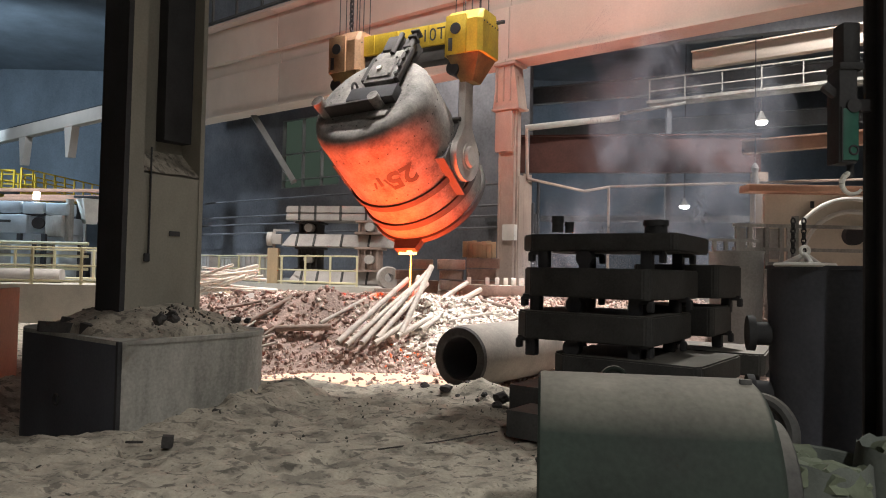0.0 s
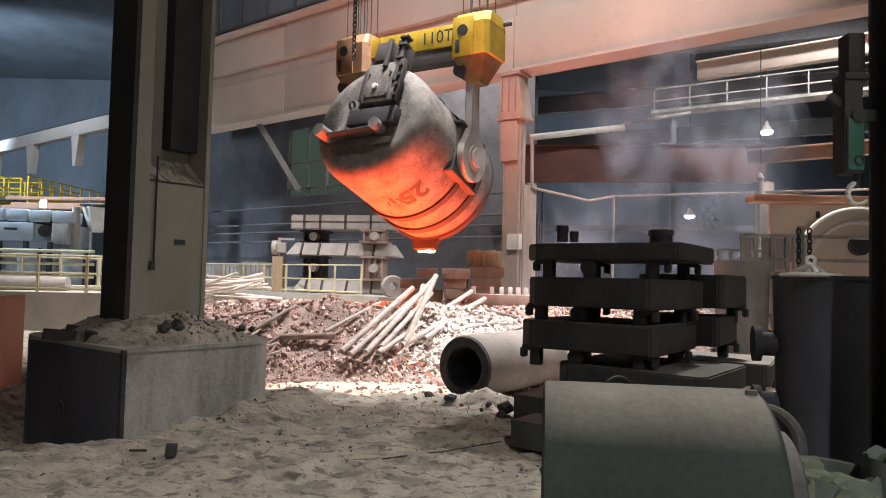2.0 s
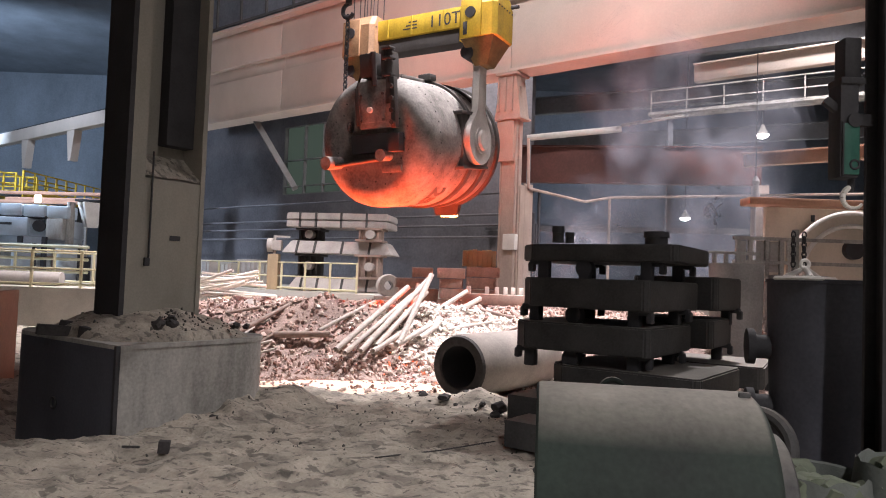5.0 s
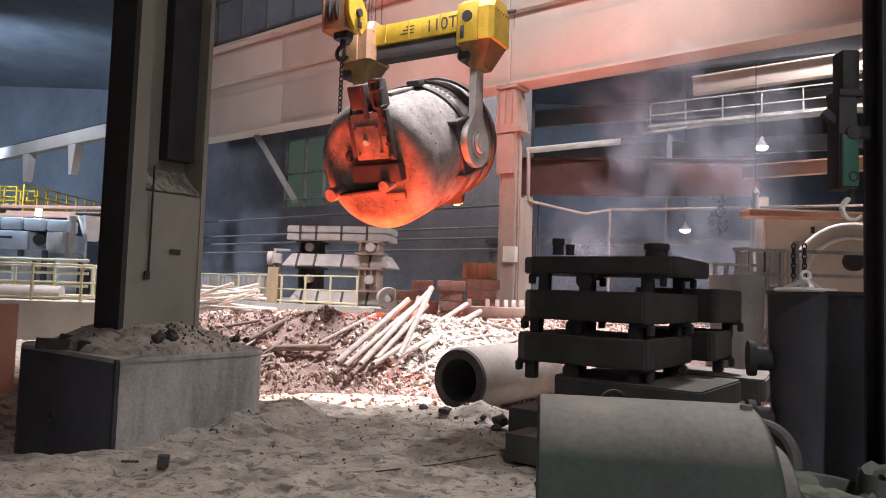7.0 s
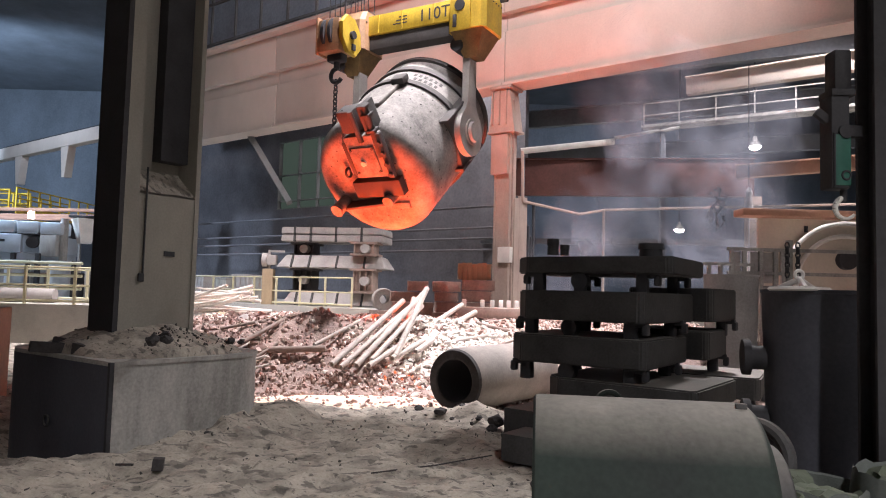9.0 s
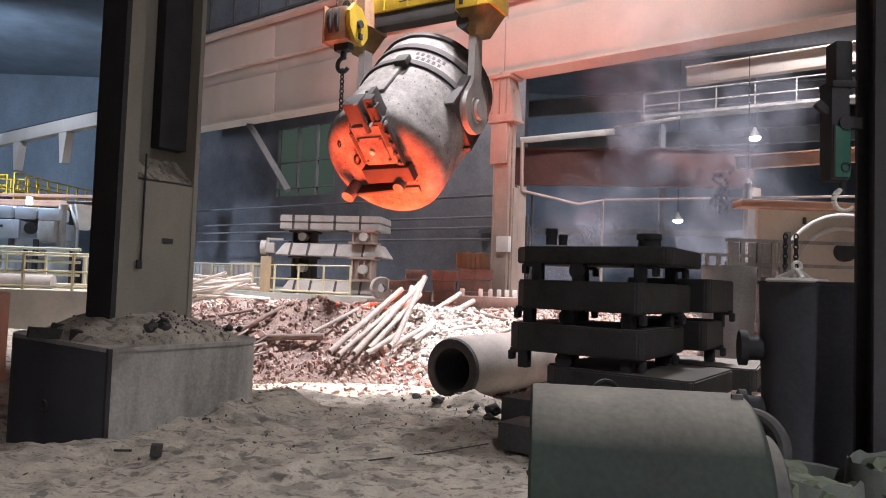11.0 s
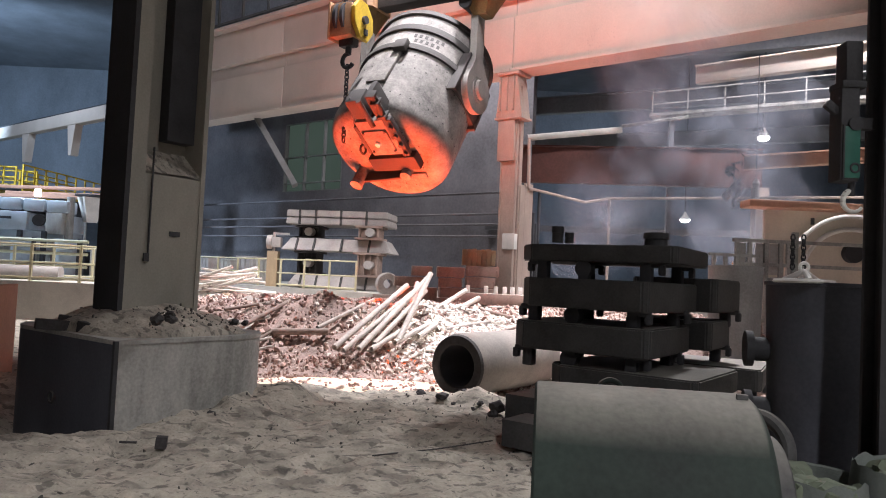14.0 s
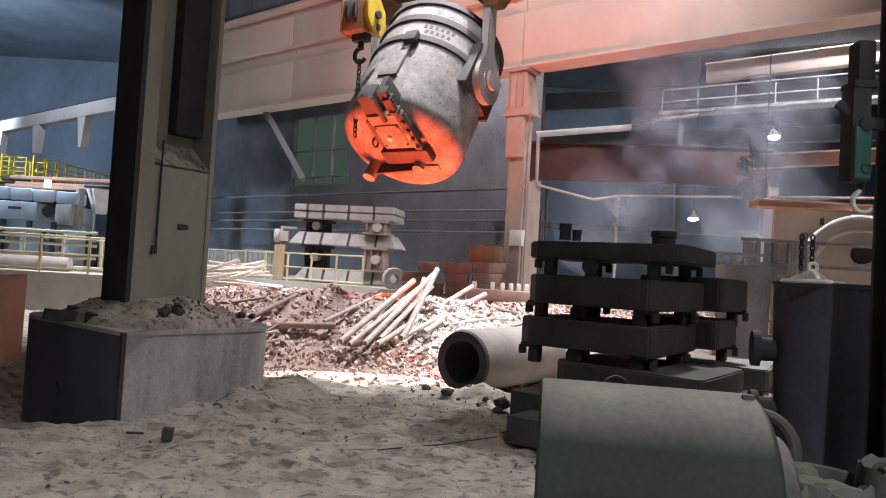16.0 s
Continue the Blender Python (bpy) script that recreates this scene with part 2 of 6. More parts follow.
def whole(name, bm, material, label, category, group="", kind="", at=None, smooth=35):
    ob = new(name, mesh_of(bm, name, material, smooth))
    if at:
        ob.matrix_world = at
    return tagged(ob, label, category, group, kind)


def thing(name, at, label, category, group="", kind=""):
    ob = new(name)
    ob.matrix_world = at
    return tagged(ob, label, category, group, kind)


def B():
    return bmesh.new()


# Plan axes of the hall: U runs along the crane girder, away from the camera; V goes across the bay.
YAW = 53.0
U = Vector((-math.sin(radians(YAW)), math.cos(radians(YAW)), 0))
V = Vector((U.y, -U.x, 0))
HALL = -37.0  # turn of things that stand square to the hall: local x along -U, local y along V


def smooth01(x):
    x = min(1, max(0, x))
    return x * x * (3 - 2 * x)


# ---- ground ----
POOL = Vector((-1.3, 15.4))


def ground_z(x, y):
    z = 0.04 * noise.noise((x * 0.9, y * 0.9, 0)) + 0.035 * noise.noise((x * 2.0, y * 3.0, 3))
    warp = 0.25 * noise.noise((x * 1.1, y * 1.1, 21))
    z += 0.06 * (1 - abs(noise.noise((x * 1.7, y * 4.2 + warp, 7)))) ** 4 - 0.03  # low ridges kicked up by feet
    z -= 0.04 * smooth01((noise.noise((x * 2.6, y * 4.6, 13)) - 0.22) / 0.1)  # shallow prints with sharp edges
    z -= 0.022 * smooth01((noise.noise((x * 6.0, y * 9.5, 17)) - 0.25) / 0.1)
    z += 0.012 * noise.noise((x * 9, y * 12, 5)) + 0.004 * noise.noise((x * 24, y * 24, 2))
    z += 0.10 * math.exp(-(((y - 9.8) / 0.35) ** 2)) * (0.6 + 0.8 * noise.noise((x * 1.3, 0, 8)))
    rise = smooth01((y + 1.6 * smooth01((x - 2.4) / 1.2) - 11.3) / 2.8) * 1.08 * smooth01((8.8 - x) / 1.6) * smooth01((x + 7.2) / 1.8)
    rise *= 1 + 0.12 * noise.noise((x * 0.9, y * 0.9, 9)) + 0.08 * noise.noise((x * 2.5, y * 2.5, 1))
    d = math.hypot(x - POOL.x, (y - POOL.y) / 1.3)
    rise += 0.02 * math.exp(-(((x - POOL.x) / 1.9) ** 4 + ((y - 17.4) / 0.4) ** 2))
    rise += 0.27 * math.exp(-(((x - POOL.x) / 1.9) ** 4 + ((y - 13.85) / 0.4) ** 2))
    rise = rise * smooth01((d - 1.05) / 0.3) - 0.6 * smooth01((1.2 - d) / 0.2)
    a, b = (x + 3.27) * V.x + (y - 7.14) * V.y, (x + 3.27) * U.x + (y - 7.14) * U.y
    z -= 0.42 * smooth01((b + 0.3) / 2.0) * (1 - smooth01((b - 2.3) / 1.2)) * math.exp(-((a / 0.75) ** 2))
    z += 0.29 * smooth01(a / 2.3) * (1 - smooth01((a - 2.1) / 0.9)) * math.exp(-((b / 0.55) ** 2)) * (1 + 0.3 * noise.noise((x * 3, y * 3, 11)))
    z += 0.16 * math.exp(-(((x - 0.55) / 0.45) ** 2 + ((y - 9.65) / 0.3) ** 2))
    z += rise - 0.12 * smooth01((y - 10.0) / 0.6)
    z -= 0.1 * math.exp(-(((x + 1.25) / 1.6) ** 4 + ((y - 10.9) / 0.6) ** 4))
    return z


def build_ground():
    bm = B()
    xs = [-60, -40, -25, -15, -10] + [-9.9 + 0.1 * k for k in range(34)] + [-6.5 + 0.05 * k for k in range(181)] + [2.6 + 0.1 * k for k in range(64)] + [9.2, 14, 25, 45, 60]
    ys = [-30, -12, -4] + [2 + 0.1 * k for k in range(10)] + [3 + 0.05 * k for k in range(160)] + [11 + 0.1 * k for k in range(95)] + [23, 27, 35, 50, 80]
    grid = [[bm.verts.new((x, y, ground_z(x, y) if -10 <= x <= 9.1 and 1.9 < y < 20.5 else 0)) for x in xs] for y in ys]
    for j in range(len(ys) - 1):
        for k in range(len(xs) - 1):
            f = bm.faces.new((grid[j][k], grid[j][k + 1], grid[j + 1][k + 1], grid[j + 1][k]))
            x, y = xs[k], ys[j]
            f.material_index = 1 if -6.5 < x < 8.8 and 11.2 + 0.3 * noise.noise((x * 2, y * 2, 0)) - 1.6 * smooth01((x - 2.4) / 1.2) < y < 20.4 else 0
    ob = whole("ground", bm, M_SAND, "grey foundry sand floor trodden uneven", "ground", kind="structure", smooth=60)
    ob.data.materials.append(M_RUBBLE)


build_ground()


def build_shell():
    bm = B()
    box(bm, (0, 66, 10), (130, 0.4, 20))
    whole("wall_north", bm, M_WALL, "dark cladding of the hall", "wall", kind="structure")
    bm = B()
    box(bm, (0, -25, 10), (130, 0.4, 20))
    whole("wall_south", bm, M_WALL, "dark cladding of the hall", "wall", kind="structure")
    bm = B()
    box(bm, (-58, 20, 10), (0.4, 100, 20))
    whole("wall_west", bm, M_WALL, "dark cladding of the hall", "wall", kind="structure")
    bm = B()
    box(bm, (52, 20, 10), (0.4, 100, 20))
    whole("wall_east", bm, M_WALL, "dark cladding of the hall", "wall", kind="structure")
    bm = B()
    box(bm, (0, 20, 20.2), (130, 100, 0.4))
    whole("ceiling", bm, M_WALL, "dark steel roof of the hall", "ceiling", kind="structure")


build_shell()


# ---- the girder line ----
G0 = Vector((2.2, 22.1, 0))  # foot of the far column


def at_girder(s, z=0.0, off=0.0):
    """s metres along the girder from the far column (positive away), off metres behind its face."""
    p = G0 + U * s + V * off
    return (p.x, p.y, z)


def build_girder(s0, s1, name):
    th = thing(name, pose(*at_girder((s0 + s1) / 2), 0, 0, HALL), "cream painted steel crane runway girder", "girder", "runway girders")
    L = abs(s1 - s0) - 0.03
    part("web", box(B(), (0, 0.25, 10.0), (L, 0.3, 3.0)), M_GIRDER, th)
    part("bottom_flange", box(B(), (0, 0.25, 8.47), (L, 0.9, 0.08)), M_GIRDER, th)
    part("lower_plate", box(B(), (0, 0.02, 9.4), (L, 0.12, 1.72), bevel=0.02), M_GIRDER, th)
    part("walkway_beam", box(B(), (0, 0.1, 11.6), (L, 0.5, 1.5), bevel=0.02), M_GIRDER, th)
    part("rail_flange", box(B(), (0, 0.0, 12.42), (L, 1.1, 0.12)), M_GIRDER, th)


for s0, s1 in ((-24.0, -12.0), (-12.0, 0.2), (0.2, 11.5), (11.5, 22.0)):
    build_girder(s0, s1, "crane_girder")


def build_far_beam():
    th = thing("bracket_beam", pose(*at_girder(36.0), 0, 0, HALL), "pale steel beam on triangular brackets", "beam")
    part("beam", box(B(), (0, 0.2, 9.95), (28, 0.5, 0.75), bevel=0.03), M_GIRDER, th)
    part("rail", box(B(), (0, 0.2, 10.4), (28, 0.15, 0.12)), M_DARK, th)
    for x in (-12.0, -6.0, -0.3, 5.8, 11.5):
        bm = B()
        for y in (-0.02, 0.42):
            vs = [bm.verts.new((x + dx, y, z)) for dx, z in ((-0.35, 9.57), (0.6, 9.57), (0.25, 7.8), (-0.05, 7.8))]
            bm.faces.new(vs)
        v = list(bm.verts)
        for k in range(4):
            j = (k + 1) % 4
            bm.faces.new((v[k], v[j], v[4 + j], v[4 + k]))
        part("bracket", bm, M_GIRDER, th)
    part("column", box(B(), (11.5, 0.2, 3.9), (0.6, 0.6, 7.8)), M_RUST, th)
    part("column", box(B(), (-12.0, 0.2, 3.9), (0.6, 0.6, 7.8)), M_RUST, th)


build_far_beam()


def build_clerestory():
    """Grey glazed wall above the girder."""
    th = thing("clerestory", pose(*at_girder(2.0, 0, 2.6), 0, 0, HALL), "grimy grey glazed wall above the crane girder", "wall", kind="structure")
    for k in range(26):
        part("pane", box(B(), (-25.0 + 2.0 * k, 0, 16.2), (1.88, 0.06, 7.4)), M_GLAZE, th)
    for k in range(27):
        part("mullion", box(B(), (-26.0 + 2.0 * k, -0.05, 16.2), (0.1, 0.16, 7.6)), M_BRACE, th)
    for z in (12.5, 14.4, 16.6, 18.8):
        part("transom", box(B(), (0, -0.07, z), (52, 0.14, 0.12)), M_BRACE, th)


build_clerestory()


def build_far_column(s):
    x, y, z = at_girder(s)
    th = thing("hall_column", pose(x - 0.28, y, 0, 0, 0, HALL), "pale red-brown steel hall column under the crane girder", "column", "hall columns")
    for x in (-0.26, 0.26):
        part("flange", box(B(), (x, 0.35, 4.1), (0.05, 0.42, 8.2)), M_COLUMN, th)
    part("web", box(B(), (0, 0.2, 4.1), (0.48, 0.05, 8.2)), M_COLUMN, th)
    part("cap_plate", box(B(), (0, 0.32, 8.36), (0.8, 0.8, 0.1), bevel=0.02), M_COLUMN, th)
    # flared head: front plate with upright ribs
    bm = B()
    front = [bm.verts.new((x, 0.02, z)) for x, z in ((-0.46, 6.95), (0.5, 6.95), (0.3, 8.3), (-0.3, 8.3))]
    back = [bm.verts.new((x, 0.56, z)) for x, z in ((-0.46, 6.95), (0.5, 6.95), (0.3, 8.3), (-0.3, 8.3))]
    bm.faces.new(front), bm.faces.new(back)
    for k in range(4):
        j = (k + 1) % 4
        bm.faces.new((front[k], front[j], back[j], back[k]))
    part("head", bm, M_COLUMN, th)
    for x in (-0.3, -0.05, 0.2):
        part("head_rib", box(B(), (x, -0.02, 7.7), (0.05, 0.1, 1.1)), M_COLUMN, th)
    part("collar", box(B(), (0.02, 0.3, 6.92), (1.02, 0.66, 0.08), bevel=0.02), M_COLUMN, th)
    part("splice_plate", box(B(), (-0.06, 0.1, 6.2), (0.62, 0.12, 1.3), bevel=0.01), M_COLUMN, th)
    # wider lower stage with its outer flange and conduit
    part("outer_flange", box(B(), (0.3, 1.0, 2.45), (0.06, 0.5, 4.9)), M_COLUMN, th)
    part("outer_web", box(B(), (0.3, 0.75, 2.4), (0.05, 0.6, 4.8)), M_COLUMN, th)
    for z in (1.2, 2.4, 3.6, 4.8):
        part("stiffener", box(B(), (0.12, 0.75, z), (0.4, 0.9, 0.04)), M_COLUMN, th)
    part("edge_plate", box(B(), (-0.42, 0.9, 2.4), (0.05, 0.4, 4.8)), M_RUST, th)
    return th


for s in (0.0, 22.0, -13.5):
    build_far_column(s)


# ---- near column on its cased footing ----
def rounded(w, d, r, n=8):
    pts = []
    for cx, cy, a0 in ((w / 2 - r, d / 2 - r, 0), (-w / 2 + r, d / 2 - r, 90), (-w / 2 + r, -d / 2 + r, 180), (w / 2 - r, -d / 2 + r, 270)):
        for k in range(n + 1):
            a = radians(a0 + 90 * k / n)
            pts.append((cx + r * math.cos(a), cy + r * math.sin(a)))
    return pts


FOOT = Vector((-3.55, 8.62))
foot = thing("column_footing", pose(FOOT.x, FOOT.y, 0, 0, 0, HALL), "grey steel plate casing round a column footing, filled with sand", "footing")


def foot_outline():
    """Plan of the casing: three rounded corners and one sharp one."""
    pts = [(x - 0.42 if x < 0 else x + 0.02, y + 0.06 if y > 0 else y) for x, y in rounded(2.25, 2.05, 0.6, 14)]
    pts = [p for p in pts if not (p[0] > 0.53 and p[1] < -0.43)]
    corner = (1.115, -1.015)
    near_k = min(range(len(pts)), key=lambda k: (pts[k][0] - 1.12) ** 2 + (pts[k][1] + 0.6) ** 2)
    ring = pts[near_k:] + pts[:near_k] if pts[near_k][0] > 1.1 else pts
    return [corner] + ring


def build_footing():
    ring = foot_outline()
    part("casing", prism(B(), ring, -0.7, 0.9), M_CASING, foot)
    part("corner_angle", box(B(), (1.12, -1.02, 0.24), (0.05, 0.05, 1.32), bevel=0.01), M_DARK, foot)
    # Shade of the left face is put into this plate's dark colour.
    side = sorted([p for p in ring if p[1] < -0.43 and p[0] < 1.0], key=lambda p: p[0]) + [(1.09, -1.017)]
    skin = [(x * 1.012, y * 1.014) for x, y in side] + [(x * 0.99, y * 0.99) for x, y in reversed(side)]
    part("side_plate", prism(B(), skin, -0.7, 0.858), M_DRUM, foot, "side plate, dark for the shaded left face")
    part("rim", prism(B(), [(x * 1.012, y * 1.012) for x, y in ring], 0.86, 0.905), M_CASING, foot)
    part("lifting_eye", torus(B(), 0.06, 0.014, Matrix.Translation((-0.15, -1.045, 0.16)) @ Matrix.Rotation(radians(90), 4, "X"), 16, 6), M_CAST, foot)


build_footing()
near = thing("near_column", pose(FOOT.x - 0.02, FOOT.y + 0.02, 0.9, 0, 0, HALL), "grey steel crane column with cased foot, dusty", "column", "hall columns")


def build_near_column():
    # Front flange and its battens are black: shade put into the colour.
    part("flange", box(B(), (0, -0.54, 8.0), (0.56, 0.06, 16)), M_BLACK, near, "front flange in black for its shaded side")
    part("flange", box(B(), (0, 0.45, 8.0), (0.56, 0.06, 16)), M_COL, near)
    part("web", box(B(), (-0.15, -0.04, 8.0), (0.05, 0.94, 16)), M_COL, near)
    part("lip", box(B(), (0.24, -0.42, 8.0), (0.08, 0.18, 16)), M_COL, near)
    bm = B()
    prism(bm, [(-0.25, -0.5), (0.27, -0.5), (0.27, 0.43), (-0.25, 0.43)], 0, 2.3)
    for v in bm.verts:
        if v.co.z > 1 and v.co.x > 0:
            v.co.z -= 0.42
    part("casing", bm, M_COL, near)
    bm = B()
    n = 14
    grid = [[bm.verts.new((-0.12 + 0.4 * j / n, -0.32 + 0.76 * k / n, 2.225 - 0.323 * j / n + 0.02 * noise.noise((j * 0.4, k * 0.4, 3)))) for k in range(n + 1)] for j in range(n + 1)]
    for j in range(n):
        for k in range(n):
            bm.faces.new((grid[j][k], grid[j + 1][k], grid[j + 1][k + 1], grid[j][k + 1]))
    part("dust_layer", bm, M_SAND, near, "pale dust lying on the casing ledge")
    part("cable", rod(B(), (0.285, -0.24, 0.9), (0.285, -0.24, 2.2), 0.012, seg=8), M_BLACK, near)
    part("cable_end", box(B(), (0.285, -0.26, 0.88), (0.03, 0.07, 0.1), bevel=0.01), M_BLACK, near)
    part("type_plate", box(B(), (0.275, 0.1, 1.18), (0.012, 0.14, 0.06)), M_DARK, near)
    # Added black box: shadow in the web's recess given as colour.
    part("recess_shade", box(B(), (-0.02, 0.23, 9.3), (0.2, 0.38, 13.9), bevel=0.01), M_BLACK, near, "black box for the shade in the web recess")
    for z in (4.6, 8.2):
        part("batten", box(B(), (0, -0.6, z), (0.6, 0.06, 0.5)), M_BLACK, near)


build_near_column()


def inside(x, y, outline):
    hit = False
    for (x0, y0), (x1, y1) in zip(outline, outline[1:] + outline[:1]):
        if (y0 > y) != (y1 > y) and x < x0 + (y - y0) / (y1 - y0) * (x1 - x0):
            hit = not hit
    return hit


def foot_sand_z(x, y):
    q = min(1.0, math.hypot((x + 0.1) / 1.4, y / 1.2))
    return 0.865 + 0.36 * (1 - q * q) * (1 + 0.25 * noise.noise((x * 1.5, y * 1.5, 5))) + 0.03 * noise.noise((x * 3, y * 3, 2)) + 0.02 * noise.noise((x * 8, y * 8, 4))


def build_foot_sand():
    bm = B()
    ring = [(x * 0.985, y * 0.985) for x, y in foot_outline()]
    nx, ny = 66, 54
    grid = {}
    for j in range(ny + 1):
        for k in range(nx + 1):
            x, y = -1.57 + 2.77 * k / nx, -1.08 + 2.2 * j / ny
            if inside(x, y, ring):
                z = foot_sand_z(x, y)
                grid[j, k] = bm.verts.new((x, y, z if inside(x * 1.07, y * 1.07, ring) else min(z, 0.885)))
    for j in range(ny):
        for k in range(nx):
            corners = [grid.get(c) for c in ((j, k), (j, k + 1), (j + 1, k + 1), (j + 1, k))]
            if all(corners):
                bm.faces.new(corners)
    whole("sand_cover", bm, M_SAND, "grey sand heaped on the footing round the column", "sand", at=foot.matrix_world.copy(), smooth=60)


build_foot_sand()

# ---- foreground things ----
def frame_of(at, ax):
    return Matrix.Translation(at) @ Vector(ax).normalized().to_track_quat("Z", "Y").to_matrix().to_4x4()


def build_roll():
    th = thing("ingot_mould", frame_of((0.55, 3.86, 0.575), (0.99, -0.14, 0)), "dusty grey steel cylinder lying on the sand", "mould")
    bm = B()
    spin(bm, [(0.3, 0.03), (0.56, 0.0), (0.575, 0.012), (0.58, 0.03), (0.58, 1.09), (0.575, 1.105), (0.55, 1.13), (0.5, 1.14), (0.3, 1.14)], 72)
    part("body", bm, M_ROLL, th)
    bm = B()
    spin(bm, [(0.3, 0.03), (0.28, 0.3), (0.28, 0.9), (0.3, 1.13)], 48)
    part("bore", bm, M_DARK, th)
    bm = B()
    spin(bm, [(0.3, 1.13), (0.36, 1.13), (0.37, 1.14), (0.37, 1.25), (0.36, 1.26), (0.3, 1.26), (0.3, 1.13)], 48)
    part("end_flange", bm, M_CAST, th)
    for a in (62, 100):
        c = Vector((0.58 * math.cos(radians(a)), 0.58 * math.sin(radians(a)), 1.06))
        part("lug", box(B(), c, (0.03, 0.05, 0.06), bevel=0.01), M_CAST, th)


build_roll()


def chamfered(w, d, c1, c2):
    return [(-w / 2, -d / 2 + c1), (-w / 2 + c1, -d / 2), (w / 2 - c2, -d / 2), (w / 2, -d / 2 + c2), (w / 2, d / 2 - c2), (w / 2 - c2, d / 2), (-w / 2 + c2, d / 2), (-w / 2, d / 2 - c2)]


def lug_mesh(hook):
    bm = B()
    box(bm, (0, 0, -0.1), (0.13, 0.12, 0.26), bevel=0.02)
    if hook:
        box(bm, (-0.1, 0, -0.03), (0.16, 0.1, 0.07), bevel=0.025)
        box(bm, (-0.17, 0, -0.09), (0.07, 0.1, 0.12), bevel=0.025)
    else:
        rod(bm, (0, -0.06, -0.1), (0, 0.06, -0.1), 0.1, seg=14)
    return mesh_of(bm, "lug", M_BLACK, 35)


LUG_HOOK, LUG_EYE = lug_mesh(True), lug_mesh(False)


def build_slab(cx, cy, z, w, d, h, rz, lugs, c1=0.22):
    th = thing("mould_plate", pose(cx, cy, z, 0, 0, rz), "black cast iron mould plate in a stack, dusty on top", "mould plate", "stacked mould plates")
    bm = B()
    prism(bm, chamfered(w, d, c1, 0.06), 0, h)
    bmesh.ops.bevel(bm, geom=[e for e in bm.edges], offset=0.018, segments=2, affect="EDGES")
    part("plate", bm, M_CAST, th)
    for k, (lx, ly) in enumerate(lugs):
        ob = new("lug", LUG_HOOK if k != 1 else LUG_EYE)
        ob.parent = th
        ob.matrix_basis = pose(lx, ly, 0.02, 0, 0, 0 if k < 2 else 180)
    return th


LUGS = [(-0.62, -0.64), (-0.1, -0.64), (0.62, -0.62), (0.68, 0.4), (-0.5, 0.5)]
# near corner, height of the underside, width along the hall, depth, thickness
STACK = [(2.62, 6.98, 0.52, 1.75, 1.6, 0.26), (2.17, 7.3, 0.93, 1.7, 1.6, 0.32), (2.23, 7.35, 1.42, 1.67, 1.6, 0.34), (2.46, 7.4, 1.96, 1.95, 1.45, 0.2)]
for k, (cx, cy, z, w, d, h) in enumerate(STACK):
    c = Vector((cx, cy, 0)) + U * (w / 2) + V * (d / 2)
    build_slab(c.x, c.y, z, w, d, h, HALL + (0, 2, -2, 3)[k], LUGS)
for k, (cx, cy, z, w, d, h) in enumerate([(3.42, 8.6, 1.42, 1.1, 1.2, 0.42), (3.3, 8.55, 0.95, 1.1, 1.2, 0.36), (3.95, 8.7, 0.45, 1.2, 1.3, 0.28)]):
    c = Vector((cx, cy, 0)) + U * (w / 2) + V * (d / 2)
    build_slab(c.x, c.y, z, w, d, h, HALL + 4 * k, [(-0.4, -0.4), (0, -0.4), (0.4, 0.4)], 0.06)
for x, y, z, w, d, h in [(1.75, 8.5, -0.1, 1.3, 1.3, 0.46), (3.4, 9.5, -0.1, 1.1, 1.1, 0.4)]:
    whole("bearer_block", box(B(), (0, 0, h / 2), (w, d, h), bevel=0.03), M_CAST, "black iron bearer under the stacked plates", "block", "bearers", at=pose(x, y, z, 0, 0, HALL))
for x, y, w, h in ((1.3, 7.8, 0.13, 0.18), (1.44, 7.85, 0.1, 0.12), (2.42, 7.85, 0.26, 0.16)):
    bm = B()
    rod(bm, (0, 0, 0), (0, 0, h), w / 2, w / 2.2, 16)
    rod(bm, (0, 0, h * 0.6), (0, 0, h), w / 1.8, w / 1.9, 16)
    whole("iron_stud", bm, M_BLACK, "black iron lifting stud on the plate stack", "stud", "lifting studs", at=pose(x, y, 2.155))
whole("iron_block", box(B(), (0, 0, 0.14), (0.42, 0.5, 0.28), bevel=0.02), M_CAST, "dark iron block beside the plate stack", "block", at=pose(1.02, 7.3, 0.0, 0, 0, HALL))
bm = torus(B(), 0.13, 0.025, Matrix.Rotation(radians(80), 4, "X"), 28, 8)
whole("iron_ring", bm, M_ROLL, "grey iron ring standing behind the cylinder", "ring", at=pose(1.58, 6.3, 0.72, 0, 0, 10))
whole("ring_stand", box(B(), (0, 0, 0.3), (0.5, 0.3, 0.6), bevel=0.03), M_CAST, "dark iron block behind the cylinder", "block", at=pose(1.58, 6.3, 0, 0, 0, 10))


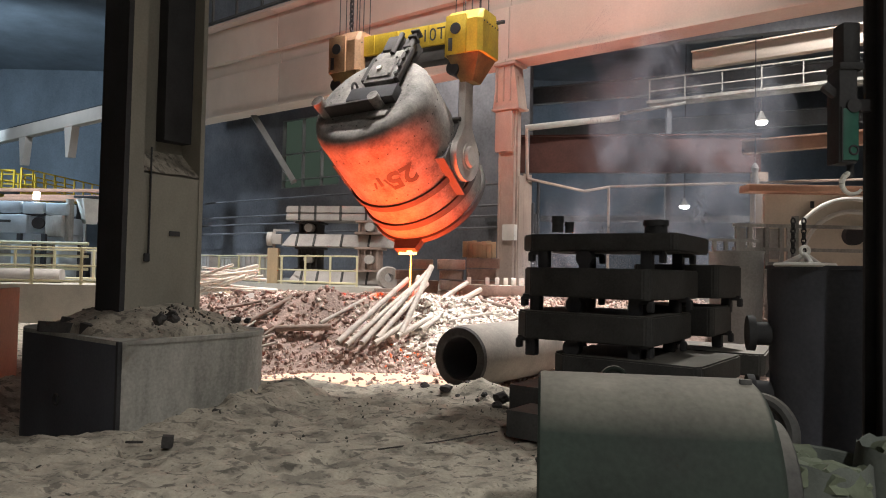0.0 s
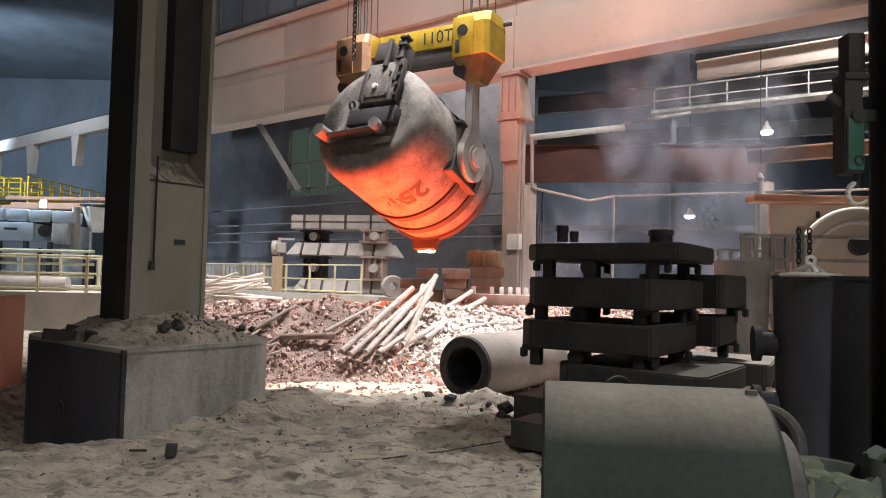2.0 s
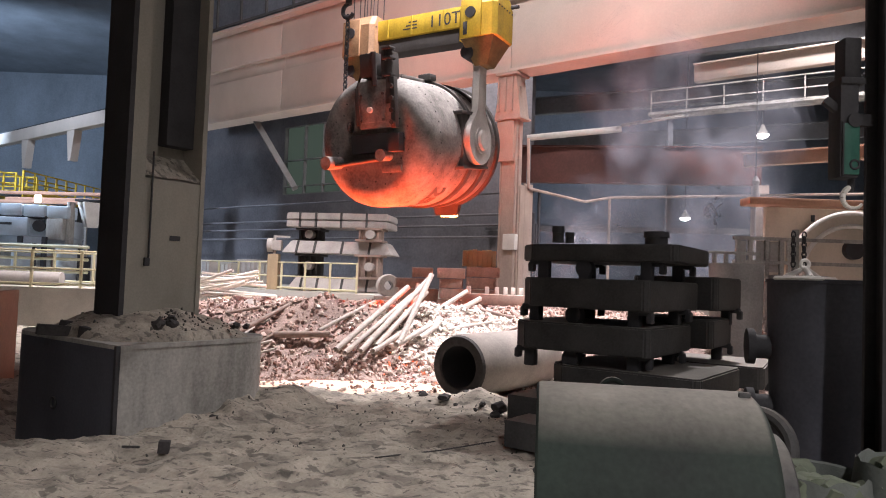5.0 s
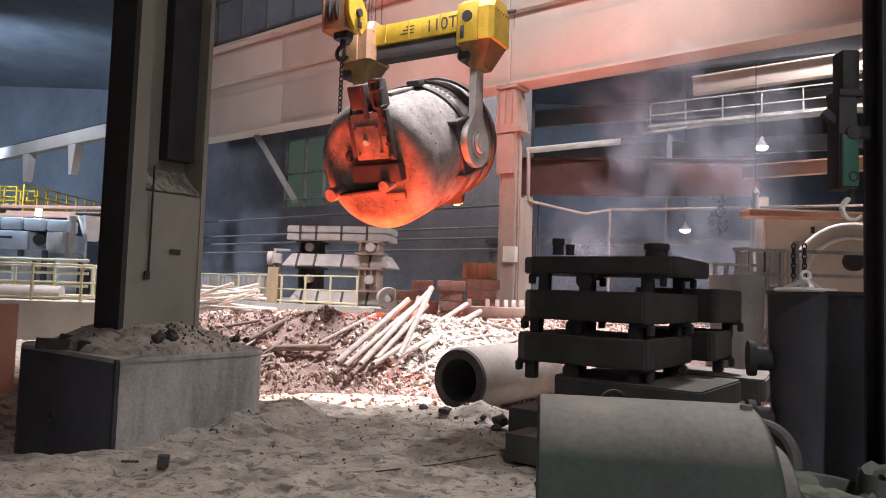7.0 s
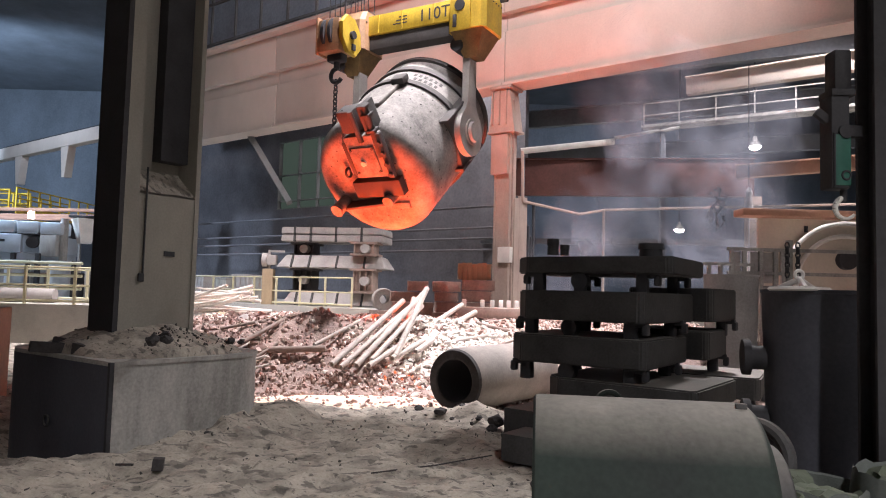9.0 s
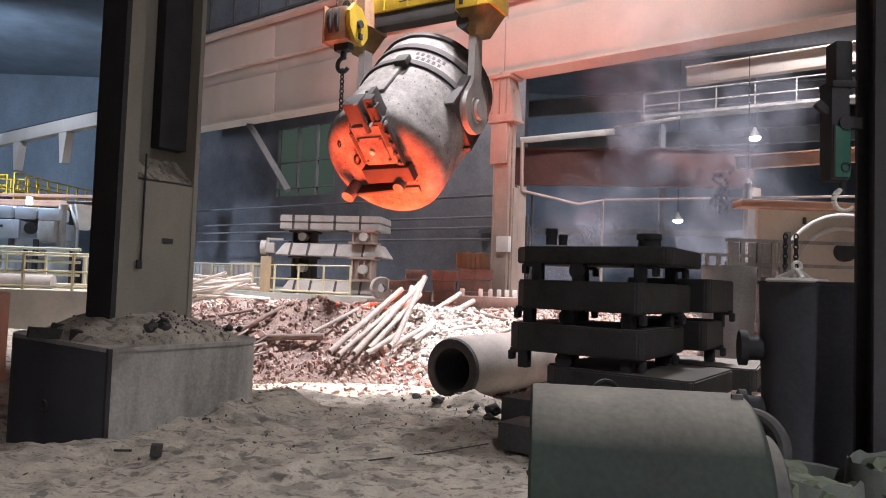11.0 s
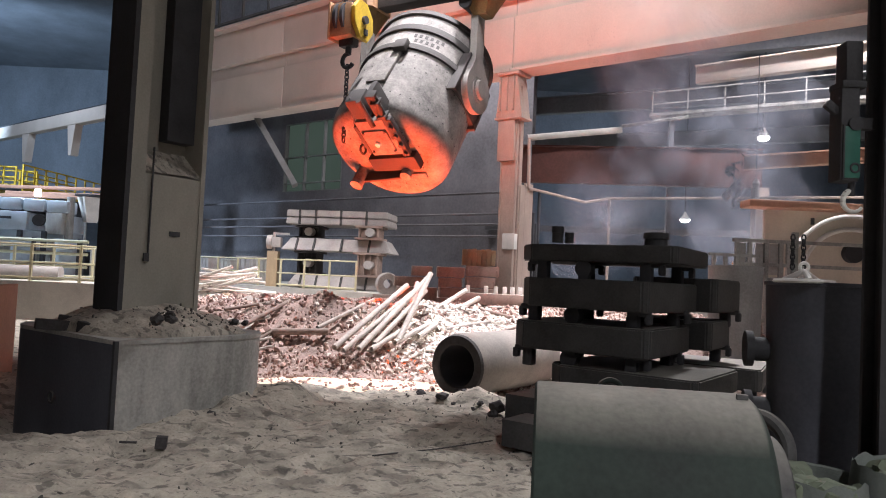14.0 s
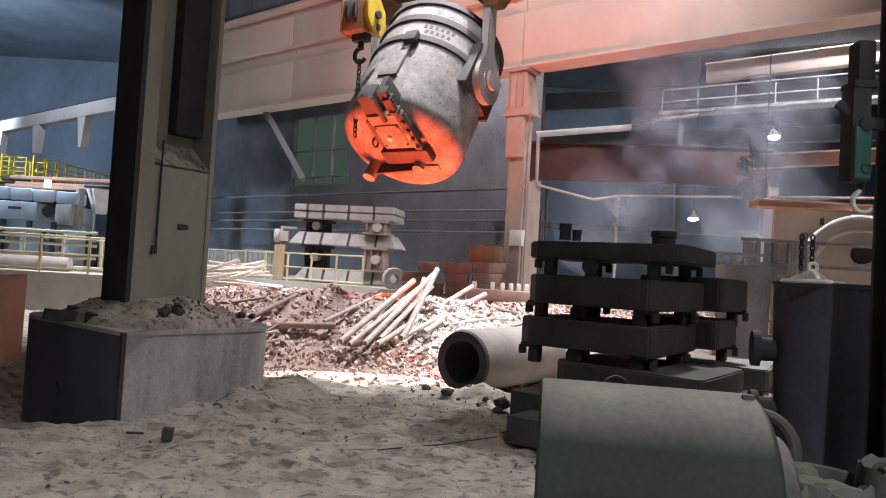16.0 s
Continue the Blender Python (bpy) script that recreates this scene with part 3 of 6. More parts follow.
def build_pipe():
    th = thing("hollow_mould", frame_of((0.3, 10.25, 0.42), V), "thick-walled hollow iron tube mould lying on the sand", "mould")
    bm = B()
    spin(bm, [(0.46, 0.03), (0.475, 0.08), (0.475, 2.32), (0.46, 2.4), (0.31, 2.4)], 64)
    part("body", bm, M_PIPE, th)
    bm = B()
    spin(bm, [(0.31, 0.0), (0.33, -0.015), (0.44, -0.015), (0.46, 0.03)], 64)
    # End face is turned from the light; its darker colour holds that shade.
    part("end_face", bm, M_LUMP, th, "brown end face, its shade put into the dark colour")
    bm = B()
    spin(bm, [(0.31, 0.0), (0.3, 0.4), (0.3, 2.4)], 48)
    part("bore", bm, M_BLACK, th, "black bore")
    part("lug", box(B(), (0.3, -0.38, 1.1), (0.12, 0.12, 0.3), bevel=0.02), M_PIPE, th)


build_pipe()


def build_drum(x, y, r, h, label, lugs, skin):
    th = thing("casting_drum", pose(x, y, 0), label, "drum", "drums")
    bm = B()
    spin(bm, [(0.0, 0.0), (r * 0.9, 0.0), (r, h - 0.03), (r + 0.012, h - 0.028), (r + 0.012, h), (r - 0.05, h), (r - 0.06, h - 0.05)], 64)
    part("body", bm, skin, th)
    part("lid", rod(B(), (0, 0, h - 0.09), (0, 0, h - 0.04), r - 0.05, seg=48), M_GREY, th, "dusty pale lid")
    for a, z in lugs:
        c, sn = math.cos(radians(a)), math.sin(radians(a))
        bm = B()
        rod(bm, (c * (r - 0.06), sn * (r - 0.06), z), (c * (r + 0.13), sn * (r + 0.13), z), 0.1, 0.1, 20)
        rod(bm, (c * (r + 0.1), sn * (r + 0.1), z), (c * (r + 0.16), sn * (r + 0.16), z), 0.15, 0.15, 20)
        part("trunnion", bm, M_BLACK, th)
    return th


build_drum(3.3, 5.8, 0.53, 1.8, "black steel drum with side trunnions standing on the sand", [(165, 1.22), (165, 0.72), (-15, 1.22)], M_DRUM)
build_drum(4.92, 11.6, 0.43, 2.12, "grey dusty steel drum standing behind the plate stack", [], M_GREYDRUM)
build_drum(5.75, 11.2, 0.43, 1.95, "grey dusty steel drum standing behind the plate stack", [], M_GREYDRUM)


def build_lifting_ring():
    th = thing("lifting_ring", pose(2.93, 5.6, 1.79), "white lifting ring with an upright eye on the black drum", "lifting ring")
    bm = B()
    spin(bm, [(0.12, 0.0), (0.22, 0.0), (0.235, 0.012), (0.22, 0.03), (0.12, 0.035), (0.12, 0.0)], 40)
    part("ring", bm, M_WHITE, th)
    bm = B()
    for a in (20, 140, 260):
        rod(bm, (0.15 * math.cos(radians(a)), 0.15 * math.sin(radians(a)), 0.02), (0, 0, 0.1), 0.025, 0.02, 10)
    part("spider", bm, M_WHITE, th)
    part("eye", torus(B(), 0.035, 0.014, Matrix.Translation((0, 0, 0.13)) @ Matrix.Rotation(radians(90), 4, "X"), 18, 8), M_WHITE, th)


build_lifting_ring()


def chain_mesh(links, size, wire):
    bm = B()
    for k in range(links):
        m = Matrix.Translation((0, 0, -size * 1.45 * k)) @ Matrix.Rotation(radians(90 * (k % 2)), 4, "Z") @ Matrix.Rotation(radians(90), 4, "X") @ Matrix.Diagonal((0.62, 1, 1, 1))
        torus(bm, size, wire, m, 12, 6)
    return bm


post = thing("door_post", pose(3.04, 4.8, 0), "black steel post with cover plate beside the drum", "post")
part("flange", box(B(), (0.02, -0.1, 4), (0.16, 0.03, 8), bevel=0.005), M_BLACK, post)
part("flange", box(B(), (0.02, 0.1, 4), (0.16, 0.03, 8), bevel=0.005), M_BLACK, post)
part("web", box(B(), (0.03, 0, 4), (0.02, 0.2, 8)), M_BLACK, post)
part("cover", box(B(), (0.2, 0.0, 4), (0.24, 0.26, 8), bevel=0.01), M_BLACK, post)


def build_pendant():
    th = thing("hoist_box", pose(2.8, 4.86, 2.5), "dark green enamelled hoist box on the black post", "hoist")
    part("box", box(B(), (0, 0, 0.33), (0.13, 0.16, 0.66), bevel=0.015), M_BLACK, th, "black steel hoist casing")
    part("door", box(B(), (0.012, -0.085, 0.2), (0.108, 0.012, 0.36), bevel=0.008), M_GREEN, th, "green enamelled cover with a dial")
    part("door_rim", box(B(), (-0.05, -0.086, 0.2), (0.012, 0.02, 0.38), bevel=0.004), M_BLACK, th)
    part("dial", torus(B(), 0.03, 0.008, Matrix.Translation((0.03, -0.093, 0.09)) @ Matrix.Rotation(radians(90), 4, "X"), 20, 6), M_DARK, th)
    part("latch", rod(B(), (0.03, -0.085, 0.4), (0.03, -0.1, 0.4), 0.05, seg=18), M_BLACK, th)
    arm = part("limit_arm", box(B(), (0, 0, 0), (0.11, 0.05, 0.06), bevel=0.012), M_BLACK, th)
    arm.matrix_basis = pose(-0.1, -0.02, 0.52, 0, 38, 0)
    part("cap", box(B(), (0.02, 0, 0.68), (0.17, 0.18, 0.05), bevel=0.01), M_BLACK, th)
    part("upper_box", box(B(), (0.04, 0.02, 0.85), (0.12, 0.14, 0.3), bevel=0.015), M_BLACK, th)
    part("shank", rod(B(), (0.06, 0, 0.0), (0.06, 0, -0.09), 0.024, seg=12), M_BLACK, th)
    bm = B()
    pts = [Vector((0.075 + 0.075 * math.sin(a), 0, -0.13 + 0.075 * math.cos(a))) for a in (radians(-20 - 24 * k) for k in range(10))]
    for k, (p, q) in enumerate(zip(pts, pts[1:])):
        rod(bm, p, q, 0.022 - 0.0012 * k, 0.021 - 0.0012 * k, 10)
    part("hook", bm, M_WHITE, th, "pale steel hook")
    part("mount", box(B(), (0.12, 0.0, 0.42), (0.16, 0.06, 0.08)), M_BLACK, th)


build_pendant()


def lump(bm, c, r, seed, flat=0.75):
    geo = bmesh.ops.create_icosphere(bm, subdivisions=2, radius=r, matrix=Matrix.Translation(c))
    for v in geo["verts"]:
        d = v.co - Vector(c)
        k = 1 + 0.55 * noise.noise(d / r * 1.3 + Vector((seed, 0, 0))) + 0.25 * noise.noise(d / r * 3 + Vector((0, seed, 0)))
        v.co = Vector(c) + Vector((d.x * k, d.y * k, d.z * k * flat))


def build_sack(x, y, r, h, seed):
    th = thing("scrap_sack", pose(x, y, 0), "open pale mesh sack full of greenish lumps", "sack", "scrap sacks")
    bm = B()
    n = 30
    rings = []
    for z, k in ((0.0, 0.9), (h * 0.4, 1.06), (h * 0.8, 1.02), (h, 0.98), (h * 0.98, 0.95), (h * 0.6, 0.97)):
        rings.append([bm.verts.new((r * k * math.cos(2 * math.pi * j / n) * (1 + 0.08 * noise.noise((j * 0.7, z * 4, seed))), r * k * math.sin(2 * math.pi * j / n) * (1 + 0.08 * noise.noise((j * 0.5, z * 3, seed + 4))), z * (1 + (0.05 * noise.noise((j * 0.6, seed, 1)) if z > h * 0.9 else 0)))) for j in range(n)])
    for lo, hi in zip(rings, rings[1:]):
        for j in range(n):
            bm.faces.new((lo[j], lo[(j + 1) % n], hi[(j + 1) % n], hi[j]))
    part("bag", bm, M_SACK, th)
    bm = B()
    for k in range(16):
        a, q = random.uniform(0, 6.28), r * 0.75 * math.sqrt(random.random())
        lump(bm, (q * math.cos(a), q * math.sin(a), h * 0.8 + 0.06 * random.random()), 0.11, k)
    tagged(part("fill", bm, M_SACKFILL, th), kind="stuff")


build_sack(2.3, 4.25, 0.3, 0.62, 2)
build_sack(2.85, 4.2, 0.3, 0.7, 7)
whole("iron_hoop", torus(B(), 0.24, 0.05, Matrix.Rotation(radians(90), 4, "Y"), 36, 10), M_CAST, "dark iron hoop leaning on the black drum", "hoop", at=pose(2.24, 4.9, 0.6, 0, 12, 40))
whole("hoop_stand", box(B(), (0, 0, 0.18), (0.3, 0.4, 0.36), bevel=0.03), M_CAST, "dark iron block under a hoop", "block", at=pose(2.24, 4.95, 0, 0, 0, 40))


def build_debris():
    random.seed(5)
    for x, y, z, r in ((0.6, 9.2, 0.08, 0.06), (0.75, 9.0, 0.08, 0.05), (0.95, 8.85, 0.12, 0.07), (0.5, 8.95, 0.05, 0.04), (0.85, 8.3, 0.05, 0.06), (1.05, 8.45, 0.1, 0.08), (0.25, 9.2, 0.06, 0.04), (-0.4, 9.9, 0.06, 0.04), (-1.4, 9.85, 0.05, 0.04), (-2.1, 9.6, 0.05, 0.05), (-2.95, 7.35, 1.12, 0.1), (-2.83, 7.4, 1.13, 0.08), (-2.9, 7.55, 1.16, 0.08), (-3.55, 8.55, 1.18, 0.07), (-2.45, 8.4, 1.05, 0.07), (-2.42, 8.75, 1.02, 0.06), (-2.5, 7.9, 0.05, 0.07), (-2.36, 7.95, 0.05, 0.06), (-2.62, 8.05, 0.08, 0.06), (-2.33, 7.78, 0.04, 0.05), (0.8, 8.9, 0.1, 0.14), (1.0, 8.6, 0.1, 0.15), (0.72, 8.6, 0.06, 0.09), (1.12, 8.1, 0.08, 0.12), (0.93, 6.2, 0.05, 0.09), (0.98, 6.0, 0.06, 0.08), (0.1, 9.5, 0.1, 0.1), (0.4, 9.75, 0.1, 0.12), (-0.2, 9.7, 0.1, 0.08)):
        bm = B()
        lump(bm, (0, 0, 0), r * 0.75, x * 7 + y)
        whole("slag_lump", bm, M_LUMP, "black lump of slag on the grey sand", "slag lump", "slag lumps", at=pose(x, y, z, 0, 0, random.uniform(0, 360)), smooth=20)
    for x, y, z, sx, sy, sz, rz, ry in ((-4.32, 7.86, 0.97, 0.36, 0.09, 0.12, 42, 6), (-4.35, 8.15, 1.0, 0.14, 0.1, 0.12, 20, 12), (-3.92, 7.78, 0.96, 0.17, 0.08, 0.13, -20, 8), (-2.52, 6.55, 0.05, 0.1, 0.1, 0.11, 15, 5)):
        whole("iron_scrap", box(B(), (0, 0, 0), (sx, sy, sz), bevel=0.008), M_LUMP, "short dark iron offcut lying on sand", "scrap", "iron offcuts", at=pose(x, y, z, 0, ry, rz))
    whole("iron_bar", box(B(), (0, 0, 0), (0.16, 0.025, 0.02), bevel=0.004), M_LUMP, "thin dark iron bar lying on sand", "scrap", at=pose(-2.86, 6.62, 0.02, 0, 0, 4))
    bm = B()
    rod(bm, (-0.55, 6.5, 0.03), (0.05, 6.88, 0.025), 0.007, seg=6)
    rod(bm, (0.05, 6.88, 0.025), (0.62, 7.3, 0.035), 0.007, seg=6)
    whole("iron_wire", bm, M_LUMP, "thin dark wire lying across the sand", "wire")
    bm = B()
    random.seed(9)
    for k in range(420):
        x, y = random.uniform(-5.5, 1.6), 3.6 + 6.6 * random.random() ** 0.8
        if k % 3 == 0:
            cx, cy = ((-2.5, 8.0), (-1.95, 9.0), (0.2, 9.3), (-0.9, 8.6), (-1.3, 6.9), (0.5, 8.4))[k // 3 % 6]
            x, y = random.gauss(cx, 0.3), random.gauss(cy, 0.22)
        r = random.choice((0.006, 0.008, 0.011, 0.014, 0.02))
        m = Matrix.Translation((x, y, ground_z(x, y) + r * 0.2)) @ Euler((random.random() * 3, random.random() * 3, random.random() * 3)).to_matrix().to_4x4() @ Matrix.Diagonal((1.5, 0.8, 0.4, 1))
        bmesh.ops.create_icosphere(bm, subdivisions=1, radius=r, matrix=m)
    whole("gravel", bm, M_CRUMB, "dark crumbs of slag scattered on the sand", "gravel", kind="stuff", smooth=20)


build_debris()
def foot_crumbs():
    random.seed(71)
    bm = B()
    for k in range(170):
        a, q = random.uniform(0, 6.28), random.uniform(0.35, 0.95)
        x, y = 1.05 * q * math.cos(a), 0.95 * q * math.sin(a)
        if k % 2:
            x, y = random.gauss(0.75, 0.25), random.gauss(0.25, 0.4)
        r = random.choice((0.008, 0.011, 0.016, 0.024))
        if abs(x) > 1.05 or abs(y) > 0.93 or (abs(x) < 0.3 and abs(y) < 0.6):
            continue
        z = foot_sand_z(x, y) + r * 0.2
        bmesh.ops.create_icosphere(bm, subdivisions=1, radius=r, matrix=Matrix.Translation((x, y, z)) @ Euler((random.random() * 3, random.random() * 3, 0)).to_matrix().to_4x4() @ Matrix.Diagonal((1.4, 0.7, 0.6, 1)))
    whole("foot_crumbs", bm, M_CRUMB, "dark crumbs on the sand round the column", "gravel", kind="stuff", at=foot.matrix_world.copy(), smooth=20)


foot_crumbs()
whole("scrap_plate", box(B(), (0, 0, 0.55), (0.1, 1.4, 1.5), bevel=0.02), M_ORANGE, "red-brown steel panel standing on edge", "panel", at=pose(-6.42, 10.2, 0, 0, 0, 16))
whole("panel_frame", box(B(), (0, 0, 0.55), (0.12, 0.4, 1.5), bevel=0.02), M_BLACK, "black steel edge frame beside a panel", "frame", at=pose(-6.36, 9.4, 0, 0, 0, 16))

# ---- far platform ----
PL_Z = 1.05


def build_platform():
    bm = B()
    a = Vector((-3.1, 24.6, 0)) - U * 6.5
    b = Vector((-3.1, 24.6, 0)) + U * 8.5
    outline = [(a.x, a.y), (b.x, b.y), (-9.0, 20.4), (-40, 18.6), (-40, 60), (40, 60), (40, a.y)]
    prism(bm, outline[::-1], -0.2, PL_Z)
    whole("platform", bm, M_CONC, "pale concrete platform with a retaining wall", "platform", kind="structure")


build_platform()

# ---- slag pool ----
bm = B()
spin(bm, [(1.0, 0.0), (0.6, 0.03), (0.0, 0.02)], 32)
whole("slag_pool", bm, M_SLAG, "glowing orange molten slag in its pit", "slag", kind="stuff", at=Matrix.Translation((POOL.x, POOL.y, -0.52)) @ Matrix.Diagonal((1.1, 1.42, 1, 1)))

# ---- the far bay ----
def build_railing(points, name_label, heights=(0.55, 1.08)):
    th = thing("railing", pose(0, 0, 0), name_label, "railing", "railings")
    for (x0, y0), (x1, y1) in zip(points, points[1:]):
        d = Vector((x1 - x0, y1 - y0))
        n = max(1, round(d.length / 1.35))
        for k in range(n + 1):
            x, y = x0 + d.x * k / n, y0 + d.y * k / n
            part("post", box(B(), (x, y, PL_Z + 0.55), (0.07, 0.07, 1.1)), M_RAIL, th)
        for h in heights:
            part("rail", rod(B(), (x0, y0, PL_Z + h), (x1, y1, PL_Z + h), 0.028, seg=8), M_RAIL, th)
        part("toe_board", rod(B(), (x0, y0, PL_Z + 0.1), (x1, y1, PL_Z + 0.1), 0.04, seg=6), M_RAIL, th)


R0 = Vector((-3.1, 24.75, 0)) + V * 0.15
build_railing([((R0 + U * s).x, (R0 + U * s).y) for s in (0, 9.5)], "cream-yellow tubular railing along the platform edge")
build_railing([(-26, 19.6), (-9.2, 20.6)], "cream-yellow tubular railing along the platform edge")
build_railing([(-24, 23.5), (-9.5, 24.5)], "cream-yellow tubular railing behind another")


def build_cast_slab(z, w, d, h, inset, x, y, rz):
    """A wide cast slab with a sloped, ribbed front."""
    th = thing("slab_mould", pose(x, y, z, 0, 0, rz), "pale dusty ribbed cast slab mould in a stack", "slab mould", "stacked slab moulds")
    bm = B()
    lo, hi = [], []
    for sx, sy in ((-1, -1), (1, -1), (1, 1), (-1, 1)):
        lo.append(bm.verts.new((sx * w / 2, sy * d / 2, 0)))
        hi.append(bm.verts.new((sx * (w / 2 - inset), sy * (d / 2 - inset), h)))
    bm.faces.new(lo[::-1]), bm.faces.new(hi)
    for k in range(4):
        j = (k + 1) % 4
        bm.faces.new((lo[k], lo[j], hi[j], hi[k]))
    bmesh.ops.bevel(bm, geom=list(bm.edges), offset=0.03, segments=2, affect="EDGES")
    part("body", bm, M_GREY, th)
    for fx in (-0.36, -0.2, 0.05, 0.3):
        bm = B()
        box(bm, (0, 0, 0), (0.07, 0.12, h * 1.05))
        ob = part("rib", bm, M_CAST, th)
        ob.matrix_basis = pose(fx * w, -d / 2 + inset / 2 - 0.01, h / 2, math.degrees(math.atan2(inset, h)) * -1, 0, 0)
    return th


build_cast_slab(1.08, 4.0, 1.7, 0.5, 0.28, -3.95, 27.8, -8)
build_cast_slab(2.52, 4.4, 1.8, 0.5, 0.3, -4.0, 27.8, -8)
build_cast_slab(3.55, 4.1, 1.7, 0.27, 0.02, -4.0, 27.8, -10)
build_cast_slab(3.84, 4.1, 1.7, 0.27, 0.02, -4.0, 27.8, -10)


def build_mould_stand(x, y, z, h, skin):
    th = thing("mould_stand", pose(x, y, z, 0, 0, -8), "brown iron stand with flanges between slab moulds" if skin is M_RUST else "iron stand darkened for the shade between slab moulds", "stand", "mould stands")
    part("core", box(B(), (0, 0, h / 2), (0.8, 0.8, h), bevel=0.03), skin, th)
    for zz in (0.04, h - 0.04):
        part("flange", box(B(), (0, -0.05, zz), (1.05, 1.1, 0.09), bevel=0.02), skin, th)
    for k in (-0.36, -0.12, 0.12, 0.36):
        part("rib", box(B(), (k, -0.46, h / 2), (0.07, 0.14, h * 0.9)), skin, th)
    part("trunnion", rod(B(), (0.1, -0.4, h * 0.5), (0.1, -0.8, h * 0.5), 0.17, seg=18), M_GREY, th)


build_mould_stand(-2.75, 27.1, 1.58, 0.94, M_RUST)
build_mould_stand(-2.75, 27.1, 3.02, 0.53, M_RUST)
# Left stands are added supports, dark for the shade under the slabs.
build_mould_stand(-5.3, 28.4, 1.58, 0.94, M_LUMP)
build_mould_stand(-5.3, 28.4, 3.02, 0.53, M_LUMP)


def build_small_far():
    for k, (x, y, w, h, m) in enumerate([(-10.4, 31.5, 0.9, 1.1, M_GREY), (-9.2, 30.6, 0.85, 1.0, M_CONC), (-8.1, 29.9, 0.9, 1.15, M_GREY), (-7.2, 29.2, 0.75, 1.05, M_CONC), (-11.8, 32.4, 0.9, 1.1, M_GREY)]):
        th = thing("scrap_bin", pose(x, y, PL_Z, 0, 0, HALL + 5 * k), "grey dusty steel bin behind the railing", "bin", "scrap bins")
        part("body", box(B(), (0, 0, h / 2), (w, w, h), bevel=0.04), m, th)
        part("rim", box(B(), (0, 0, h), (w + 0.06, w + 0.06, 0.07), bevel=0.02), m, th)
        for q in (-0.25, 0.0, 0.25):
            part("rib", box(B(), (q * w * 1.2, -w / 2, h / 2), (0.05, 0.06, h * 0.9)), m, th)
    th = thing("valve_pillar", pose(-6.65, 27.6, PL_Z), "ochre pillar with a grey valve head", "valve")
    part("pillar", box(B(), (0, 0, 0.7), (0.42, 0.42, 1.4), bevel=0.02), M_WOOD, th)
    part("head", rod(B(), (-0.25, 0, 1.75), (-0.05, 0, 1.75), 0.28, seg=20), M_GREY, th)
    part("head_box", box(B(), (0.05, 0, 1.75), (0.5, 0.35, 0.4), bevel=0.04), M_GREY, th)
    part("spindle", rod(B(), (0, 0, 1.4), (0, 0, 2.15), 0.06, seg=12), M_GREY, th)
    part("arm", box(B(), (0.3, 0, 2.1), (0.6, 0.08, 0.08)), M_GREY, th)
    th = thing("iron_roller", frame_of((-1.75, 23.0, 1.42), (0.35, -0.94, 0)), "pale thick iron ring standing on edge", "wheel")
    bm = B()
    spin(bm, [(0.15, -0.12), (0.34, -0.14), (0.37, -0.1), (0.37, 0.1), (0.34, 0.14), (0.15, 0.12), (0.15, -0.12)], 40)
    part("rim", bm, M_GREY, th)
    whole("wheel_bed", box(B(), (0, 0, 0), (1.3, 0.6, 0.3), bevel=0.03), M_RUST, "rusty iron slab under a ring", "slab", at=pose(-1.5, 23.0, 0.92, 0, 0, -8))
    for x, y, z, w, d, h in ((-0.55, 20.6, 1.72, 0.62, 0.5, 0.3), (-0.9, 20.9, 1.4, 0.95, 0.6, 0.3), (-0.7, 20.8, 1.0, 1.2, 0.7, 0.4), (0.28, 20.0, 1.72, 0.8, 0.6, 0.3), (0.3, 20.05, 1.44, 0.66, 0.6, 0.27), (0.3, 20.05, 1.14, 0.66, 0.6, 0.29), (0.3, 20.1, 0.72, 0.75, 0.7, 0.41), (1.2, 20.1, 1.78, 0.95, 0.6, 0.3), (1.15, 20.1, 1.45, 0.85, 0.6, 0.32), (1.15, 20.1, 1.0, 0.9, 0.7, 0.44)):
        th = thing("cast_box", pose(x, y, z, 0, 0, random.uniform(-8, 8)), "red-brown cast iron moulding box in a stack", "moulding box", "moulding boxes")
        part("body", box(B(), (0, 0, h / 2), (w, d, h - 0.01), bevel=0.02), M_RUST, th)
        for q in (-1, 1):
            part("handle", box(B(), (q * w * 0.44, -d / 2 - 0.02, h / 2), (0.05, 0.08, 0.1), bevel=0.01), M_RUST, th)
    th = thing("wood_crate", pose(1.1, 20.4, 2.09), "weathered brown plank crate on the boxes", "crate")
    for k in range(7):
        part("plank", box(B(), (-0.42 + 0.14 * k, 0, 0.24), (0.13, 0.4, 0.46 + 0.03 * (k % 3)), bevel=0.006), M_WOOD, th)
    part("batten", box(B(), (0, -0.22, 0.4), (0.95, 0.03, 0.05)), M_WOOD, th)
    th = thing("comb_plate", pose(1.35, 18.0, 1.08, 0, 0, -4), "pink-grey cast plate with upright teeth", "cast plate")
    part("plate", box(B(), (0, 0, 0.13), (1.75, 0.7, 0.28), bevel=0.03), M_RUST, th)
    for x in (-0.62, -0.15, 0.1, 0.32, 0.52, 0.72):
        part("tooth", box(B(), (x, -0.15, 0.36), (0.11, 0.16, 0.2), bevel=0.015), M_WHITE, th)
    th = thing("cast_trough", pose(1.6, 16.1, 0.78, 0, 0, -4), "red-brown oval cast trough", "trough")
    bm = B()
    prism(bm, rounded(1.1, 0.7, 0.25), 0, 0.3)
    part("body", bm, M_RUST, th)
    part("lining", prism(B(), rounded(0.85, 0.45, 0.2), 0.3, 0.315), M_WHITE, th, "pale dusty lining")
